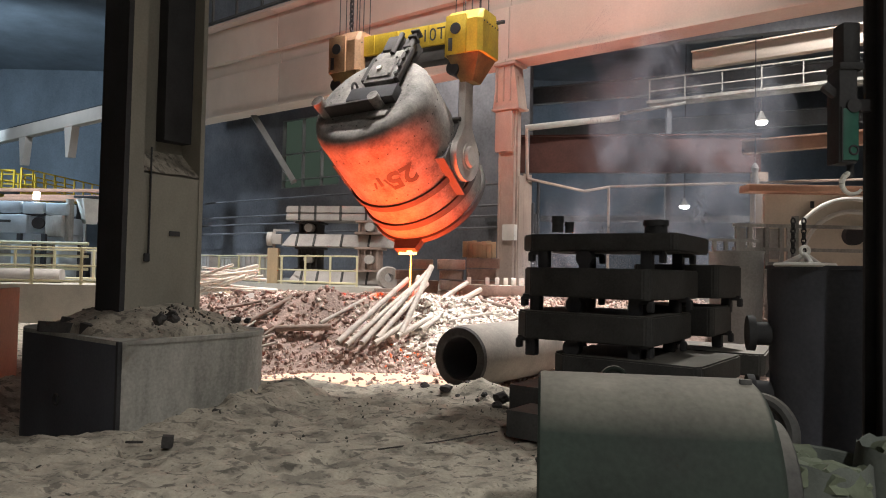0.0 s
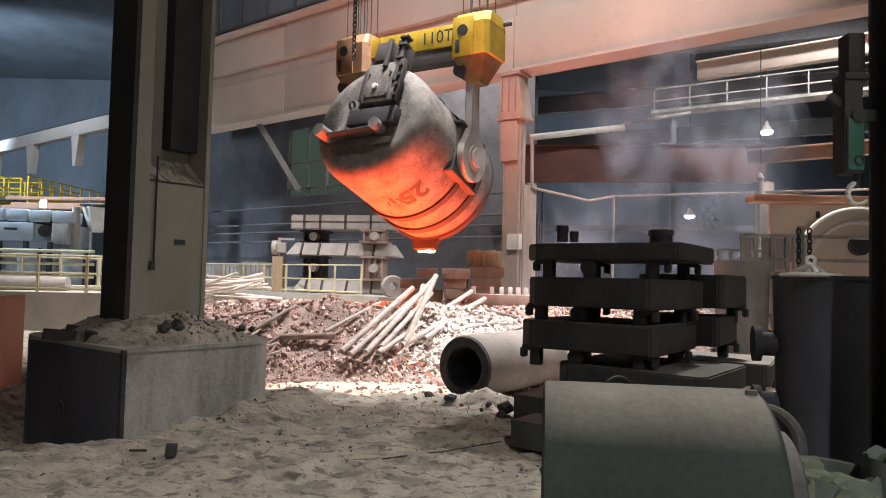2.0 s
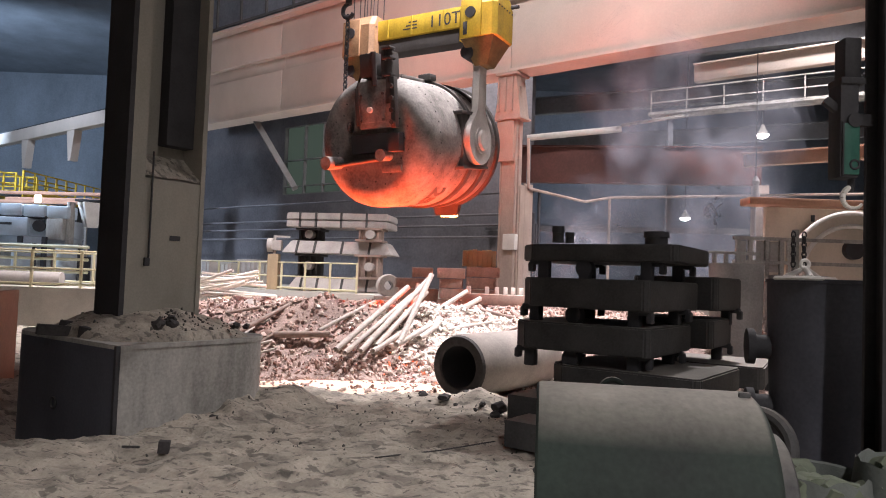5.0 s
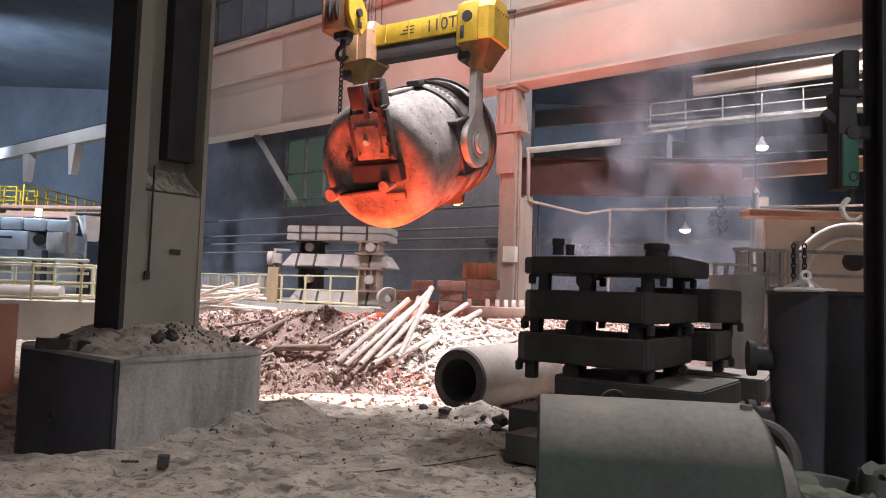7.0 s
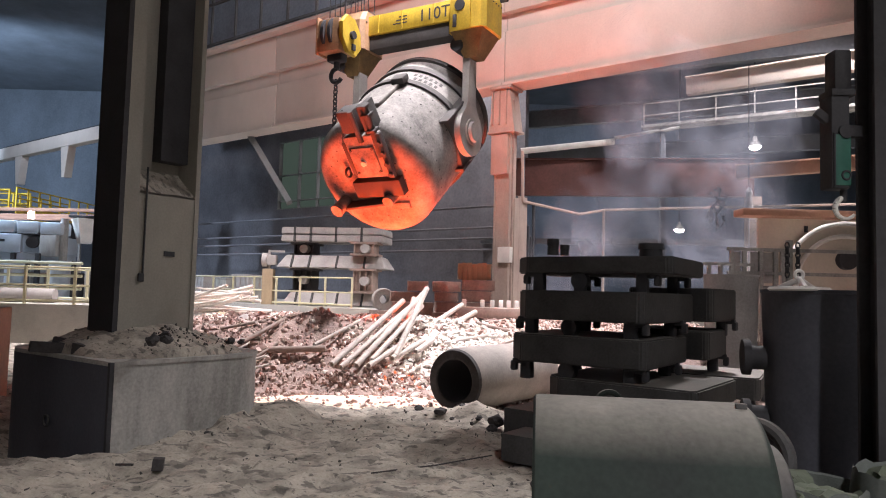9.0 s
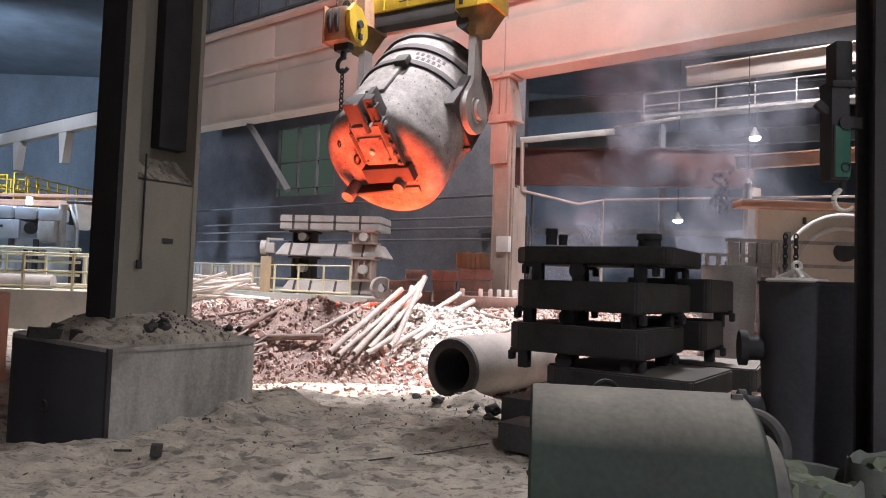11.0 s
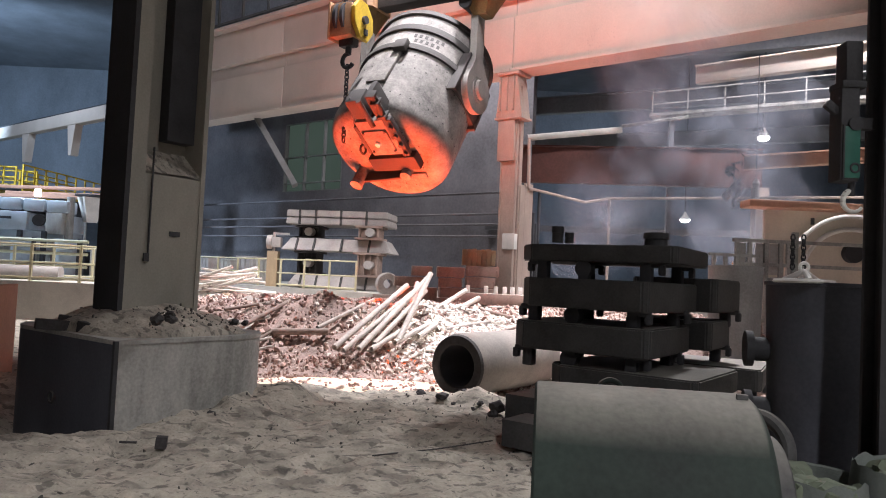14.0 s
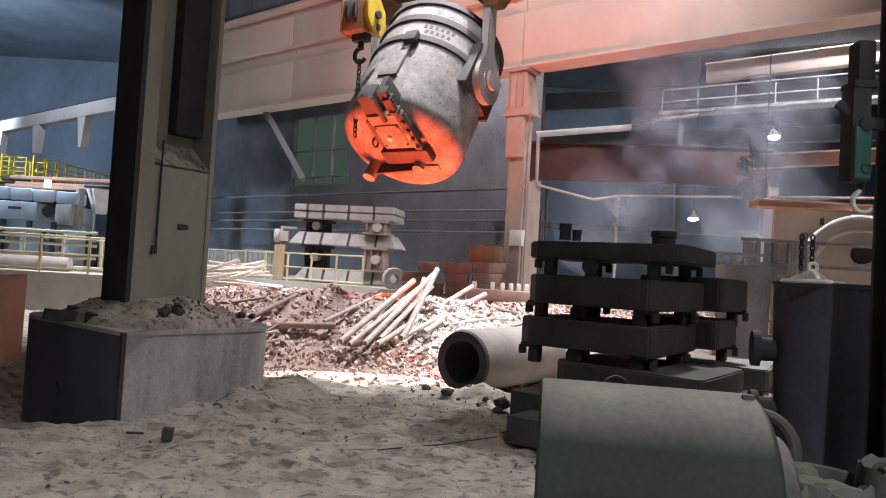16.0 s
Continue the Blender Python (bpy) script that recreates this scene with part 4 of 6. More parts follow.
    th = thing("switch_box", pose(2.0, 21.75, 2.95, 0, 0, HALL), "white switch box on the hall column", "switch box")
    part("box", box(B(), (-0.08, 0.36, 0), (0.45, 0.2, 0.5), bevel=0.02), M_WHITE, th)
    part("conduit", rod(B(), (0.1, 0.42, -1.5), (0.1, 0.42, 5.0), 0.03, seg=8), M_RUST, th)


build_small_far()


def build_heap():
    random.seed(21)
    me_v, me_f = [], []
    base = bmesh.new()
    bmesh.ops.create_icosphere(base, subdivisions=1, radius=1)
    bv = [v.co.copy() for v in base.verts]
    bf = [[v.index for v in f.verts] for f in base.faces]
    base.free()
    for k in range(20000):
        x, y = random.uniform(-6.5, 2.4) if k < 15000 else random.uniform(2.4, 8.0), random.uniform(10.5, 19.6) if k % 5 else random.uniform(10.9, 12.3)
        if math.hypot(x - POOL.x, (y - POOL.y) / 1.3) < 1.2:
            continue
        if y < 11.3 and random.random() < 0.5:
            continue
        flat = 1.0 if y > 12 else 0.5
        r = random.choice((0.025, 0.03, 0.035, 0.04, 0.05, 0.07)) * (0.6 if y < 12 else 1)
        e = Euler((random.random() * 6, random.random() * 6, random.random() * 6)).to_matrix()
        sc = Vector((1, random.uniform(0.4, 0.9), random.uniform(0.3, 0.8))) * r
        o = Vector((x, y, ground_z(x, y) + r * 0.25 * flat))
        n0 = len(me_v)
        for v in bv:
            w = 1 + 0.35 * math.sin(v.x * 3.1 + k) * math.cos(v.y * 2.7 + k * 0.7)
            me_v.append(o + e @ Vector((v.x * sc.x * w, v.y * sc.y * w, v.z * sc.z * w)))
        me_f += [[n0 + i for i in f] for f in bf]
    me = bpy.data.meshes.new("rubble")
    me.from_pydata(me_v, [], me_f)
    me.materials.append(M_CHIP)
    tagged(new("rubble", me), "pale and rusty slag rubble on the heap", "rubble", kind="stuff")
    for k in range(70):
        x, y = random.uniform(-5.5, 1.5), random.uniform(12.2, 19)
        if (Vector((x, y)) - POOL).length < 1.9:
            continue
        bm = B()
        lump(bm, (0, 0, 0), random.uniform(0.06, 0.14), k)
        whole("scrap_lump", bm, M_CHIP, "pale dusty lump of scrap on the rubble heap", "scrap lump", "scrap lumps", at=pose(x, y, ground_z(x, y) + 0.03, 0, 0, 50 * k), smooth=20)


build_heap()


def scatter(name, count, place, sizes, material, label, seed):
    """Loose flakes lying on the ground over a patch of the heap, joined."""
    random.seed(seed)
    vs, fs = [], []
    for k in range(count):
        x, y = place()
        r = random.choice(sizes)
        e = Euler((random.uniform(-0.7, 0.7), random.uniform(-0.7, 0.7), random.random() * 6)).to_matrix()
        o = Vector((x, y, ground_z(x, y) + r * 0.35))
        n0 = len(vs)
        for sx, sy, sz in ((-1, -0.7, -1), (1, -0.5, -1), (0.8, 0.7, -1), (-0.9, 0.6, -1), (-0.8, -0.5, 1), (0.8, -0.4, 1), (0.6, 0.5, 1), (-0.7, 0.4, 1)):
            vs.append(o + e @ Vector((sx * r * random.uniform(0.6, 1.3), sy * r * random.uniform(0.5, 1.0), sz * r * 0.3)))
        fs += [[n0 + i for i in f] for f in ((3, 2, 1, 0), (4, 5, 6, 7), (0, 1, 5, 4), (1, 2, 6, 5), (2, 3, 7, 6), (3, 0, 4, 7))]
    me = bpy.data.meshes.new(name)
    me.from_pydata(vs, [], fs)
    me.materials.append(material)
    return tagged(new(name, me), label, "rubble", kind="stuff")


scatter("pale_flakes", 2600, lambda: (random.gauss(0.35, 0.75), random.gauss(13.4, 0.7)), (0.03, 0.04, 0.055, 0.08), M_PALE, "white lime flakes thick on the heap", 41)
scatter("pale_flakes", 500, lambda: (random.gauss(-5.3, 0.7), random.gauss(17.6, 0.7)), (0.03, 0.05, 0.08), M_PALE, "white lime flakes thin on the heap", 43)
scatter("embers", 90, lambda: (random.gauss(-0.5, 0.28), random.gauss(12.15, 0.3)), (0.015, 0.022, 0.03), M_EMBER, "orange glowing embers among the rubble", 47)


def tube(p0, p1, r, label, group="scrap tubes", m=None):
    th = whole("steel_tube", B(), m or M_TUBE, label, "tube", group)
    bm = B()
    p0, p1 = Vector(p0), Vector(p1)
    L = (p1 - p0).length
    spin(bm, [(r * 0.75, L), (r, L), (r, 0), (r * 0.75, 0), (r * 0.72, 0.3), (r * 0.72, L - 0.3), (r * 0.75, L)], 18)
    me = mesh_of(bm, "steel_tube", m or M_TUBE, 35)
    th.data = me
    th.matrix_world = frame_of(p0, p1 - p0)


def build_tubes():
    lab = "pale scaled steel tube leaning on the scrap heap"
    tube((-1.76, 12.01, 0.42), (-0.67, 14.21, 1.51), 0.054, lab)
    tube((-1.60, 11.96, 0.38), (-0.56, 14.03, 1.36), 0.047, lab)
    tube((-1.35, 12.10, 0.40), (-0.22, 14.31, 1.72), 0.054, lab)
    tube((-1.10, 12.29, 0.48), (-0.28, 14.12, 1.42), 0.047, lab)
    tube((-0.69, 12.39, 0.56), (-0.19, 13.65, 1.77), 0.054, lab)
    tube((-1.14, 12.15, 0.40), (0.58, 15.52, 1.44), 0.05, lab)
    tube((-0.57, 13.72, 0.94), (-0.47, 14.59, 1.56), 0.05, lab)
    for p0, p1, r in (((-0.75, 12.3, 0.52), (0.85, 15.0, 1.3), 0.055), ((-0.35, 12.6, 0.62), (0.7, 14.8, 1.22), 0.05), ((-2.2, 12.8, 0.68), (-1.3, 13.9, 1.2), 0.04)):
        tube(p0, p1, r, lab)
    rusty = "rusty steel bar lying across the rubble"
    tube((-3.7, 12.5, 0.56), (-2.95, 13.8, 1.1), 0.045, rusty, "scrap bars", M_RUST)
    tube((-3.0, 12.7, 0.58), (-2.0, 12.8, 0.62), 0.06, rusty, "scrap bars", M_RUST)
    random.seed(14)
    for k in range(34):
        x, y, a, h = random.uniform(-5.6, 2.2), random.uniform(12.2, 14.0), random.uniform(0.2, 1.25), random.uniform(0.3, 0.75)
        if -2.3 < x < 0.6 and k % 3:
            continue
        d = Vector((math.cos(a) * h, math.sin(a) * h))
        q0, q1 = Vector((x, y)) - d, Vector((x, y)) + d
        tube((*q0, ground_z(*q0) + 0.06), (*q1, ground_z(*q1) + 0.07), random.choice((0.025, 0.03, 0.04)), "pale thin scrap bar lying on the rubble heap" if k % 3 else "rusty thin scrap bar lying on the rubble heap", "heap bars", M_TUBE if k % 3 else M_RUST)
    random.seed(4)
    for k in range(16):
        a = random.uniform(-0.35, 0.5)
        c = Vector((-5.7 + random.uniform(-0.5, 0.7), 18.3 + random.uniform(-0.6, 0.4), 1.05 + 0.035 * k))
        d = Vector((math.cos(a) * random.uniform(0.6, 1.15), random.uniform(-0.3, 0.3), random.uniform(-0.12, 0.28)))
        tube(c - d, c + d, random.choice((0.03, 0.04, 0.05)), "pale thin scrap bar in a tangled pile", "tangled bars", M_PALE)
    for k, (x, y, z, w) in enumerate(((-5.2, 17.4, 0.95, 0.5), (-4.9, 16.9, 0.8, 0.35), (-5.5, 17.0, 0.8, 0.3))):
        whole("scrap_board", box(B(), (0, 0, 0), (w, 0.35, 0.06), bevel=0.01), M_WOOD, "ochre board in the scrap pile", "board", "scrap boards", at=pose(x, y, z, 20, 12 - 15 * k, 30 * k))
    bm = B()
    lump(bm, (0, 0, 0), 0.55, 3, 0.75)
    whole("concrete_lump", bm, M_GREY, "large pale concrete block half buried in rubble", "concrete block", at=pose(-4.0, 14.5, 0.72, 0, 0, 20), smooth=40)


build_tubes()


# ---- left bay machine and gantry ----
def build_left_bay():
    th = thing("furnace_housing", pose(-17.75, 30.5, PL_Z), "pale grey-blue furnace housing in the next bay", "furnace")
    bm = B()
    spin(bm, [(1.75, 0), (1.75, 1.8), (1.85, 1.85), (1.85, 2.55), (0, 2.6)], 40)
    part("shell", bm, M_BLUEGREY, th)
    part("body_panel", box(B(), (-0.6, -1.75, 2.2), (2.5, 0.5, 0.76), 4, 0.04), M_BLUEGREY, th)
    part("panel_slot", box(B(), (-0.2, -2.01, 2.3), (0.5, 0.06, 0.1), 4), M_DARK, th, "dark slot")
    part("roof_gap", box(B(), (0, -1.5, 2.62), (3.9, 0.6, 0.1), 2), M_DARK, th)
    for k in range(5):
        part("roof_segment", box(B(), (-1.95 + 0.93 * k, -1.55 + 0.05 * k, 2.93 - 0.02 * k), (0.88, 0.9, 0.52), 2, 0.1), M_BLUEGREY, th)
    part("port", rod(B(), (1.05, -1.7, 2.25), (1.1, -1.85, 2.25), 0.24, seg=20), M_DARK, th, "dark round port")
    part("gear_box", box(B(), (1.7, -1.5, 2.15), (0.7, 0.6, 0.9), bevel=0.06), M_CASING, th)
    part("duct", rod(B(), (2.15, -1.4, 1.2), (2.15, -1.4, 3.3), 0.16, seg=16), M_CASING, th)
    for z, y in ((3.42, 0.2), (3.62, 0.9), (3.85, 0.5)):
        part("cross_beam", box(B(), (0.3, y, z), (5.0, 0.22, 0.14), -6, 0.02), M_ORANGE, th, "red-brown cross beam")
    part("hopper", rod(B(), (2.75, -0.9, 2.3), (2.75, -0.9, 3.35), 0.3, 0.62, 4), M_WHITE, th, "white tapered hopper")
    part("hopper_frame", box(B(), (2.75, -0.9, 3.42), (1.0, 0.9, 0.1), 0, 0.02), M_DARK, th)
    for x in (2.35, 3.2, 3.9):
        part("frame_post", box(B(), (x, -0.5, 1.6), (0.09, 0.09, 3.2)), M_CASING, th)
    part("frame_brace", rod(B(), (3.0, -0.6, 3.3), (4.4, -0.6, 2.6), 0.06, seg=8), M_CASING, th)
    for x in (-1.6, -0.7, 0.4, 1.4):
        part("leg", box(B(), (x, -1.9, 0.9), (0.16, 0.16, 1.8)), M_DARK, th)
    part("arch_lamp", box(B(), (0.85, -1.6, 3.4), (0.22, 0.15, 0.32), bevel=0.04), M_LAMP, th, "white lamp")

    def gantry(x0, y0, x1, y1, z, label):
        g = thing("access_gantry", pose(0, 0, 0), label, "gantry", "access gantries")
        d = Vector((x1 - x0, y1 - y0, 0))
        ang = math.degrees(math.atan2(d.y, d.x))
        c = Vector(((x0 + x1) / 2, (y0 + y1) / 2, z))
        part("deck", box(B(), c, (d.length, 1.6, 0.12), ang), M_DARK, g)
        nrm = Vector((d.y, -d.x, 0)).normalized()
        for sgn in (1, -1):
            o = nrm * 0.8 * sgn
            part("fascia", box(B(), c + o + Vector((0, 0, 0.05)), (d.length, 0.06, 0.4), ang), M_YELLOW, g)
            n = max(2, round(d.length / 0.9))
            for k in range(n + 1):
                p = Vector((x0, y0, z)) + d * (k / n) + o
                part("post", box(B(), p + Vector((0, 0, 0.6)), (0.07, 0.07, 1.1), ang), M_YELLOW, g)
            for h in (0.6, 1.12):
                part("rail", box(B(), c + o + Vector((0, 0, h)), (d.length, 0.06, 0.06), ang), M_YELLOW, g)
        for k in (0.1, 0.9):
            p = Vector((x0, y0, 0)) + d * k
            part("leg", box(B(), (p.x, p.y, z / 2), (0.25, 0.25, z), ang), M_DARK, g)

    gantry(-21.2, 33.6, -20.9, 40.8, 5.1, "yellow railed access gantry above the furnace")
    gantry(-29.0, 36.5, -21.7, 36.0, 5.2, "yellow railed access gantry above the furnace")
    random.seed(52)
    for k in range(9):
        x, w, h = -21.5 + 1.25 * k, random.uniform(0.8, 1.2), random.uniform(1.0, 1.75)
        th = thing("machine_cabinet", pose(x, 29.0 + 0.25 * (k % 3), PL_Z, 0, 0, random.uniform(-6, 6)), "grimy grey-brown machine cabinet behind the railings", "cabinet", "machine cabinets")
        part("body", box(B(), (0, 0, h / 2), (w, 0.7, h), bevel=0.03), (M_CASING, M_RUST, M_DARK)[k % 3], th)
        part("door", box(B(), (-0.05 * w, -0.37, h * 0.55), (w * 0.7, 0.04, h * 0.6), bevel=0.01), (M_GREY, M_CASING, M_RAIL)[k % 3], th)
        part("top_pipe", rod(B(), (0.2 * w, 0, h), (0.2 * w, 0, h + 0.5), 0.07, seg=10), M_CASING, th)
    th = thing("pipe_rack", pose(-15.5, 27.5, PL_Z), "grey pipe rack with vessels behind the railing", "pipe rack")
    for x in (-6.5, -4.2, -2.4, -0.6, 1.2):
        part("post", box(B(), (x, 0, 0.75), (0.12, 0.12, 1.5)), M_DARK, th)
    for z in (0.4, 0.9, 1.4):
        part("pipe", rod(B(), (-7, -0.1, z), (1.6, -0.1, z), 0.06, seg=10), M_RAIL, th)
    for x, r in ((-5.4, 0.4), (-3.2, 0.45), (-1.4, 0.35), (0.4, 0.4)):
        part("vessel", rod(B(), (x, 0.5, 0), (x, 0.5, 1.5), r, seg=20), M_BLUEGREY, th)
    whole("cast_pipe", rod(B(), (-14.8, 21.6, PL_Z + 0.22), (-11.9, 21.9, PL_Z + 0.22), 0.22, seg=24), M_GREY, "pale grey pipe lying on the platform", "pipe")
    bm = B()
    for k in range(9):
        box(bm, (-13.5 + 0.05 * k, 33.5 + 0.2 * k, 4.0), (0.03, 0.03, 5.8))
    whole("ladder_cage", bm, M_DARK, "dark cage ladder in the next bay", "ladder")


build_left_bay()


# ---- dark bay behind the girder ----
def build_back_bay():
    th = thing("bay_wall", pose(*at_girder(12.0, 0, 9.0), 0, 0, HALL), "sooty wall with a green-lit window behind the girder", "wall", kind="structure")
    W = 60
    win = (-9.75, -4.8, 6.45, 10.6)  # x0, x1, z0, z1
    for c, sz in (((-W / 2 + win[0]) / 2, win[0] + W / 2), ((7.5 + win[1]) / 2, 7.5 - win[1])):
        part("panel", box(B(), (c, 0, 9), (sz, 0.3, 18)), M_BLACKWALL, th)
    part("panel", box(B(), ((win[0] + win[1]) / 2, 0, win[2] / 2), (win[1] - win[0], 0.3, win[2])), M_BLACKWALL, th)
    part("panel", box(B(), ((win[0] + win[1]) / 2, 0, (18 + win[3]) / 2), (win[1] - win[0], 0.3, 18 - win[3])), M_BLACKWALL, th)
    return th, win


def build_window(th, win):
    x0, x1, z0, z1 = win
    w = thing("window_1", th.matrix_world.copy(), "steel-framed window with greenish light behind", "window", kind="structure")
    for x in (x0, x0 + 1.8, x0 + 3.4, x1):
        part("mullion", box(B(), (x, -0.05, (z0 + z1) / 2), (0.09, 0.2, z1 - z0)), M_BRACE, w)
    for z in (z0, z0 + 0.5, (z0 + z1) / 2, z1):
        part("transom", box(B(), ((x0 + x1) / 2, -0.05, z), (x1 - x0, 0.16, 0.07)), M_BRACE, w)
    part("backlight", box(B(), ((x0 + x1) / 2, 0.4, (z0 + z1) / 2), (x1 - x0 + 0.6, 0.05, z1 - z0 + 0.6)), M_WINDOW, w)


def build_bay_things():
    th = thing("knee_brace", pose(0, 0, 0), "grey diagonal steel brace below the girder", "brace", "knee braces")
    a, b = Vector(at_girder(13.9, 8.45, 0.6)), Vector(at_girder(11.1, 5.3, 0.6))
    part("strut", rod(B(), a, b, 0.17, 0.17, 4), M_BRACE, th)
    for z, off in ((4.3, 4.0), (3.9, 4.2), (5.2, 4.4), (3.4, 3.8)):
        th = thing("service_pipe", pose(0, 0, 0), "dark grey service pipe on wall posts", "pipe", "service pipes")
        p, q = Vector(at_girder(1.5, z, off)), Vector(at_girder(30, z, off))
        part("pipe", rod(B(), p, q, 0.05, seg=10), M_BLACKWALL, th)
        part("post", rod(B(), (p.x, p.y, 0), (p.x, p.y, z), 0.06, seg=8), M_DARK, th)
    th = thing("sign_plate", pose(*at_girder(20.6, 3.76, 2.0), 0, 0, HALL), "small white sign plate on a post", "sign")
    part("plate", box(B(), (0, 0, 0), (0.55, 0.05, 0.5)), M_WHITE, th)
    part("post", box(B(), (0, 0.08, -2.0), (0.08, 0.08, 4.4)), M_DARK, th)


bay, bay_win = build_back_bay()
build_window(bay, bay_win)
build_bay_things()


# ---- right-hand background ----
def build_right_side():
    def beam(name, p, q, w, h, m, label, cat, posts=True):
        th = thing(name, pose(0, 0, 0), label, cat)
        p, q = Vector(p), Vector(q)
        d = q - p
        c = (p + q) / 2
        mm = Matrix.Translation(c) @ Matrix.Rotation(math.atan2(d.y, d.x), 4, "Z")
        part("beam", box(B(), (0, 0, 0), (d.length, w, h), bevel=0.02, m=mm), m, th)
        part("flange", box(B(), (0, 0, h / 2), (d.length, w * 1.8, 0.05), m=mm), m, th)
        if posts:
            part("column", box(B(), (q.x, q.y, (q.z - h / 2) / 2), (0.5, 0.5, q.z - h / 2)), M_COLUMN, th)
        return th

    e = -U * 14
    beam("bay_beam", (9.0, 25.0, 9.45), (9.0 + e.x * 1.3, 25.0 + e.y * 1.3, 9.45), 0.35, 0.6, M_GIRDER, "pale steel beam in the back bay", "beam")
    beam("bay_beam", (10.4, 24.0, 6.16), (10.4 + e.x, 24.0 + e.y, 6.16), 0.35, 0.42, M_ORANGE, "rust-orange steel beam in the back bay", "beam")
    # The red glow on this girder is painted as its base colour.
    beam("bay_beam", (3.2, 29.0, 6.6), (12.6, 27.6, 6.6), 0.4, 1.5, M_REDLIT_BEAM, "deep girder in the back bay, red light put into its colour", "beam")
    for y, z in ((31, 11.5), (36, 10.6), (43, 10.0)):
        beam("roof_beam", (2.5, y, z), (34, y - 14, z), 0.4, 0.8, M_WALL, "dark steel beam across the back bay", "beam")
    beam("wall_bracing", (2.0, 33.0, 4.2), (30, 26.0, 4.2), 0.15, 0.25, M_WALL, "dark steel rail across the back bay", "beam")
    w = thing("high_walkway", pose(0, 0, 0), "grey railed walkway hung in the back bay", "walkway")
    p, q = Vector((8.6, 29.0, 8.85)), Vector((22, 20.5, 8.85))
    d = q - p
    ang = math.degrees(math.atan2(d.y, d.x))
    c = (p + q) / 2
    part("deck", box(B(), c, (d.length, 0.9, 0.12), ang), M_CASING, w)
    for h in (0.55, 1.05):
        part("rail", box(B(), c + Vector((0, 0, h)), (d.length, 0.05, 0.05), ang), M_CASING, w)
    for k in range(12):
        g = p + d * (k / 11)
        part("post", box(B(), g + Vector((0, 0, 0.5)), (0.05, 0.05, 1.0), ang), M_CASING, w)
    for k in (0.05, 0.95):
        g = p + d * k
        part("leg", box(B(), (g.x, g.y, 4.4), (0.2, 0.2, 8.8)), M_WALL, w)
    th = thing("strip_pipe", pose(0, 0, 0), "white pipe on brackets in the back bay", "pipe")
    part("pipe", rod(B(), (3.3, 28.1, 7.55), (7.0, 27.6, 7.95), 0.13, seg=12), M_WHITE, th)
    part("pipe", rod(B(), (7.0, 27.6, 8.1), (9.5, 27.2, 8.5), 0.07, seg=12), M_CASING, th)
    part("post", rod(B(), (3.4, 28.1, 0), (3.4, 28.1, 7.5), 0.08, seg=8), M_WALL, th)
    th = thing("service_pipe", pose(0, 0, 0), "thin pale pipe from the hall column", "pipe", "service pipes")
    pts = [(2.7, 22.6, 6.4), (2.75, 22.6, 4.75), (5.0, 24.5, 4.6), (6.2, 25.9, 4.95), (16, 25.9, 5.45)]
    for a, b in zip(pts, pts[1:]):
        part("pipe", rod(B(), a, b, 0.05, seg=8), M_COLUMN, th)
    part("post", rod(B(), (6.2, 25.9, 0), (6.2, 25.9, 5), 0.05, seg=8), M_COLUMN, th)
    th = thing("chain_hoist", pose(9.86, 22, 0), "pale chain hoist hanging on its line", "hoist")
    part("line", rod(B(), (0.05, 0, 1.2), (0.05, 0, 4.7), 0.025, seg=6), M_GREY, th)
    part("line", rod(B(), (0.05, 0, 5.0), (0.05, 0, 9.3), 0.015, seg=6), M_DARK, th)
    bm = B()
    spin(bm, [(0.02, 0.0), (0.14, 0.05), (0.08, 0.45), (0.12, 0.6), (0.05, 0.75), (0, 0.8)], 12, Matrix.Translation((0.05, 0, 4.55)))
    part("body", bm, M_GREY, th)
    for x, y, z, r in ((13.78, 30.0, 8.45, 0.26), (13.96, 40.0, 5.7, 0.3)):
        th = thing("bay_lamp", pose(x, y, z), "white glowing bay lamp in a bell shade", "lamp", "bay lamps")
        bm = B()
        spin(bm, [(0.06, 0.45), (0.1, 0.3), (r, 0.02), (r * 1.05, 0.0)], 24)
        part("shade", bm, M_WHITE, th)
        bm = B()
        spin(bm, [(0, -0.18), (r * 0.7, -0.12), (r, 0.0), (0, 0.02)], 24)
        part("bulb", bm, M_LAMP, th, "glowing lamp glass")
        part("stem", rod(B(), (0, 0, 0.4), (0, 0, 20 - z), 0.03, seg=8), M_DARK, th)
    # pump house with its round casing
    th = thing("wheel_housing", pose(8.3, 14.6, 0), "cream panel with a round pale flywheel casing", "machine")
    part("panel", box(B(), (0.1, 0.4, 1.75), (2.9, 0.12, 3.5), bevel=0.02), M_CREAM, th)
    part("cornice", box(B(), (-0.1, 0.35, 3.6), (3.4, 0.5, 0.16), bevel=0.02), M_ORANGE, th)
    part("switch", box(B(), (-0.35, 0.3, 3.28), (0.06, 0.05, 0.14)), M_DARK, th)
    for R, r in ((1.32, 0.045), (1.05, 0.05)):
        part("ring", torus(B(), R, r, Matrix.Translation((0.25, -0.15, 2.05)) @ Matrix.Rotation(radians(90), 4, "X"), 64, 8), M_WHITE, th)
    part("disc", rod(B(), (0.25, 0.1, 2.05), (0.25, -0.1, 2.05), 1.3, seg=64), M_CREAM, th)
    part("hub", rod(B(), (0.25, -0.05, 2.6), (0.25, -0.25, 2.6), 0.2, seg=24), M_DARK, th)
    part("base", box(B(), (0.25, 0, 0.4), (2.4, 0.6, 0.8), bevel=0.03), M_CREAM, th)
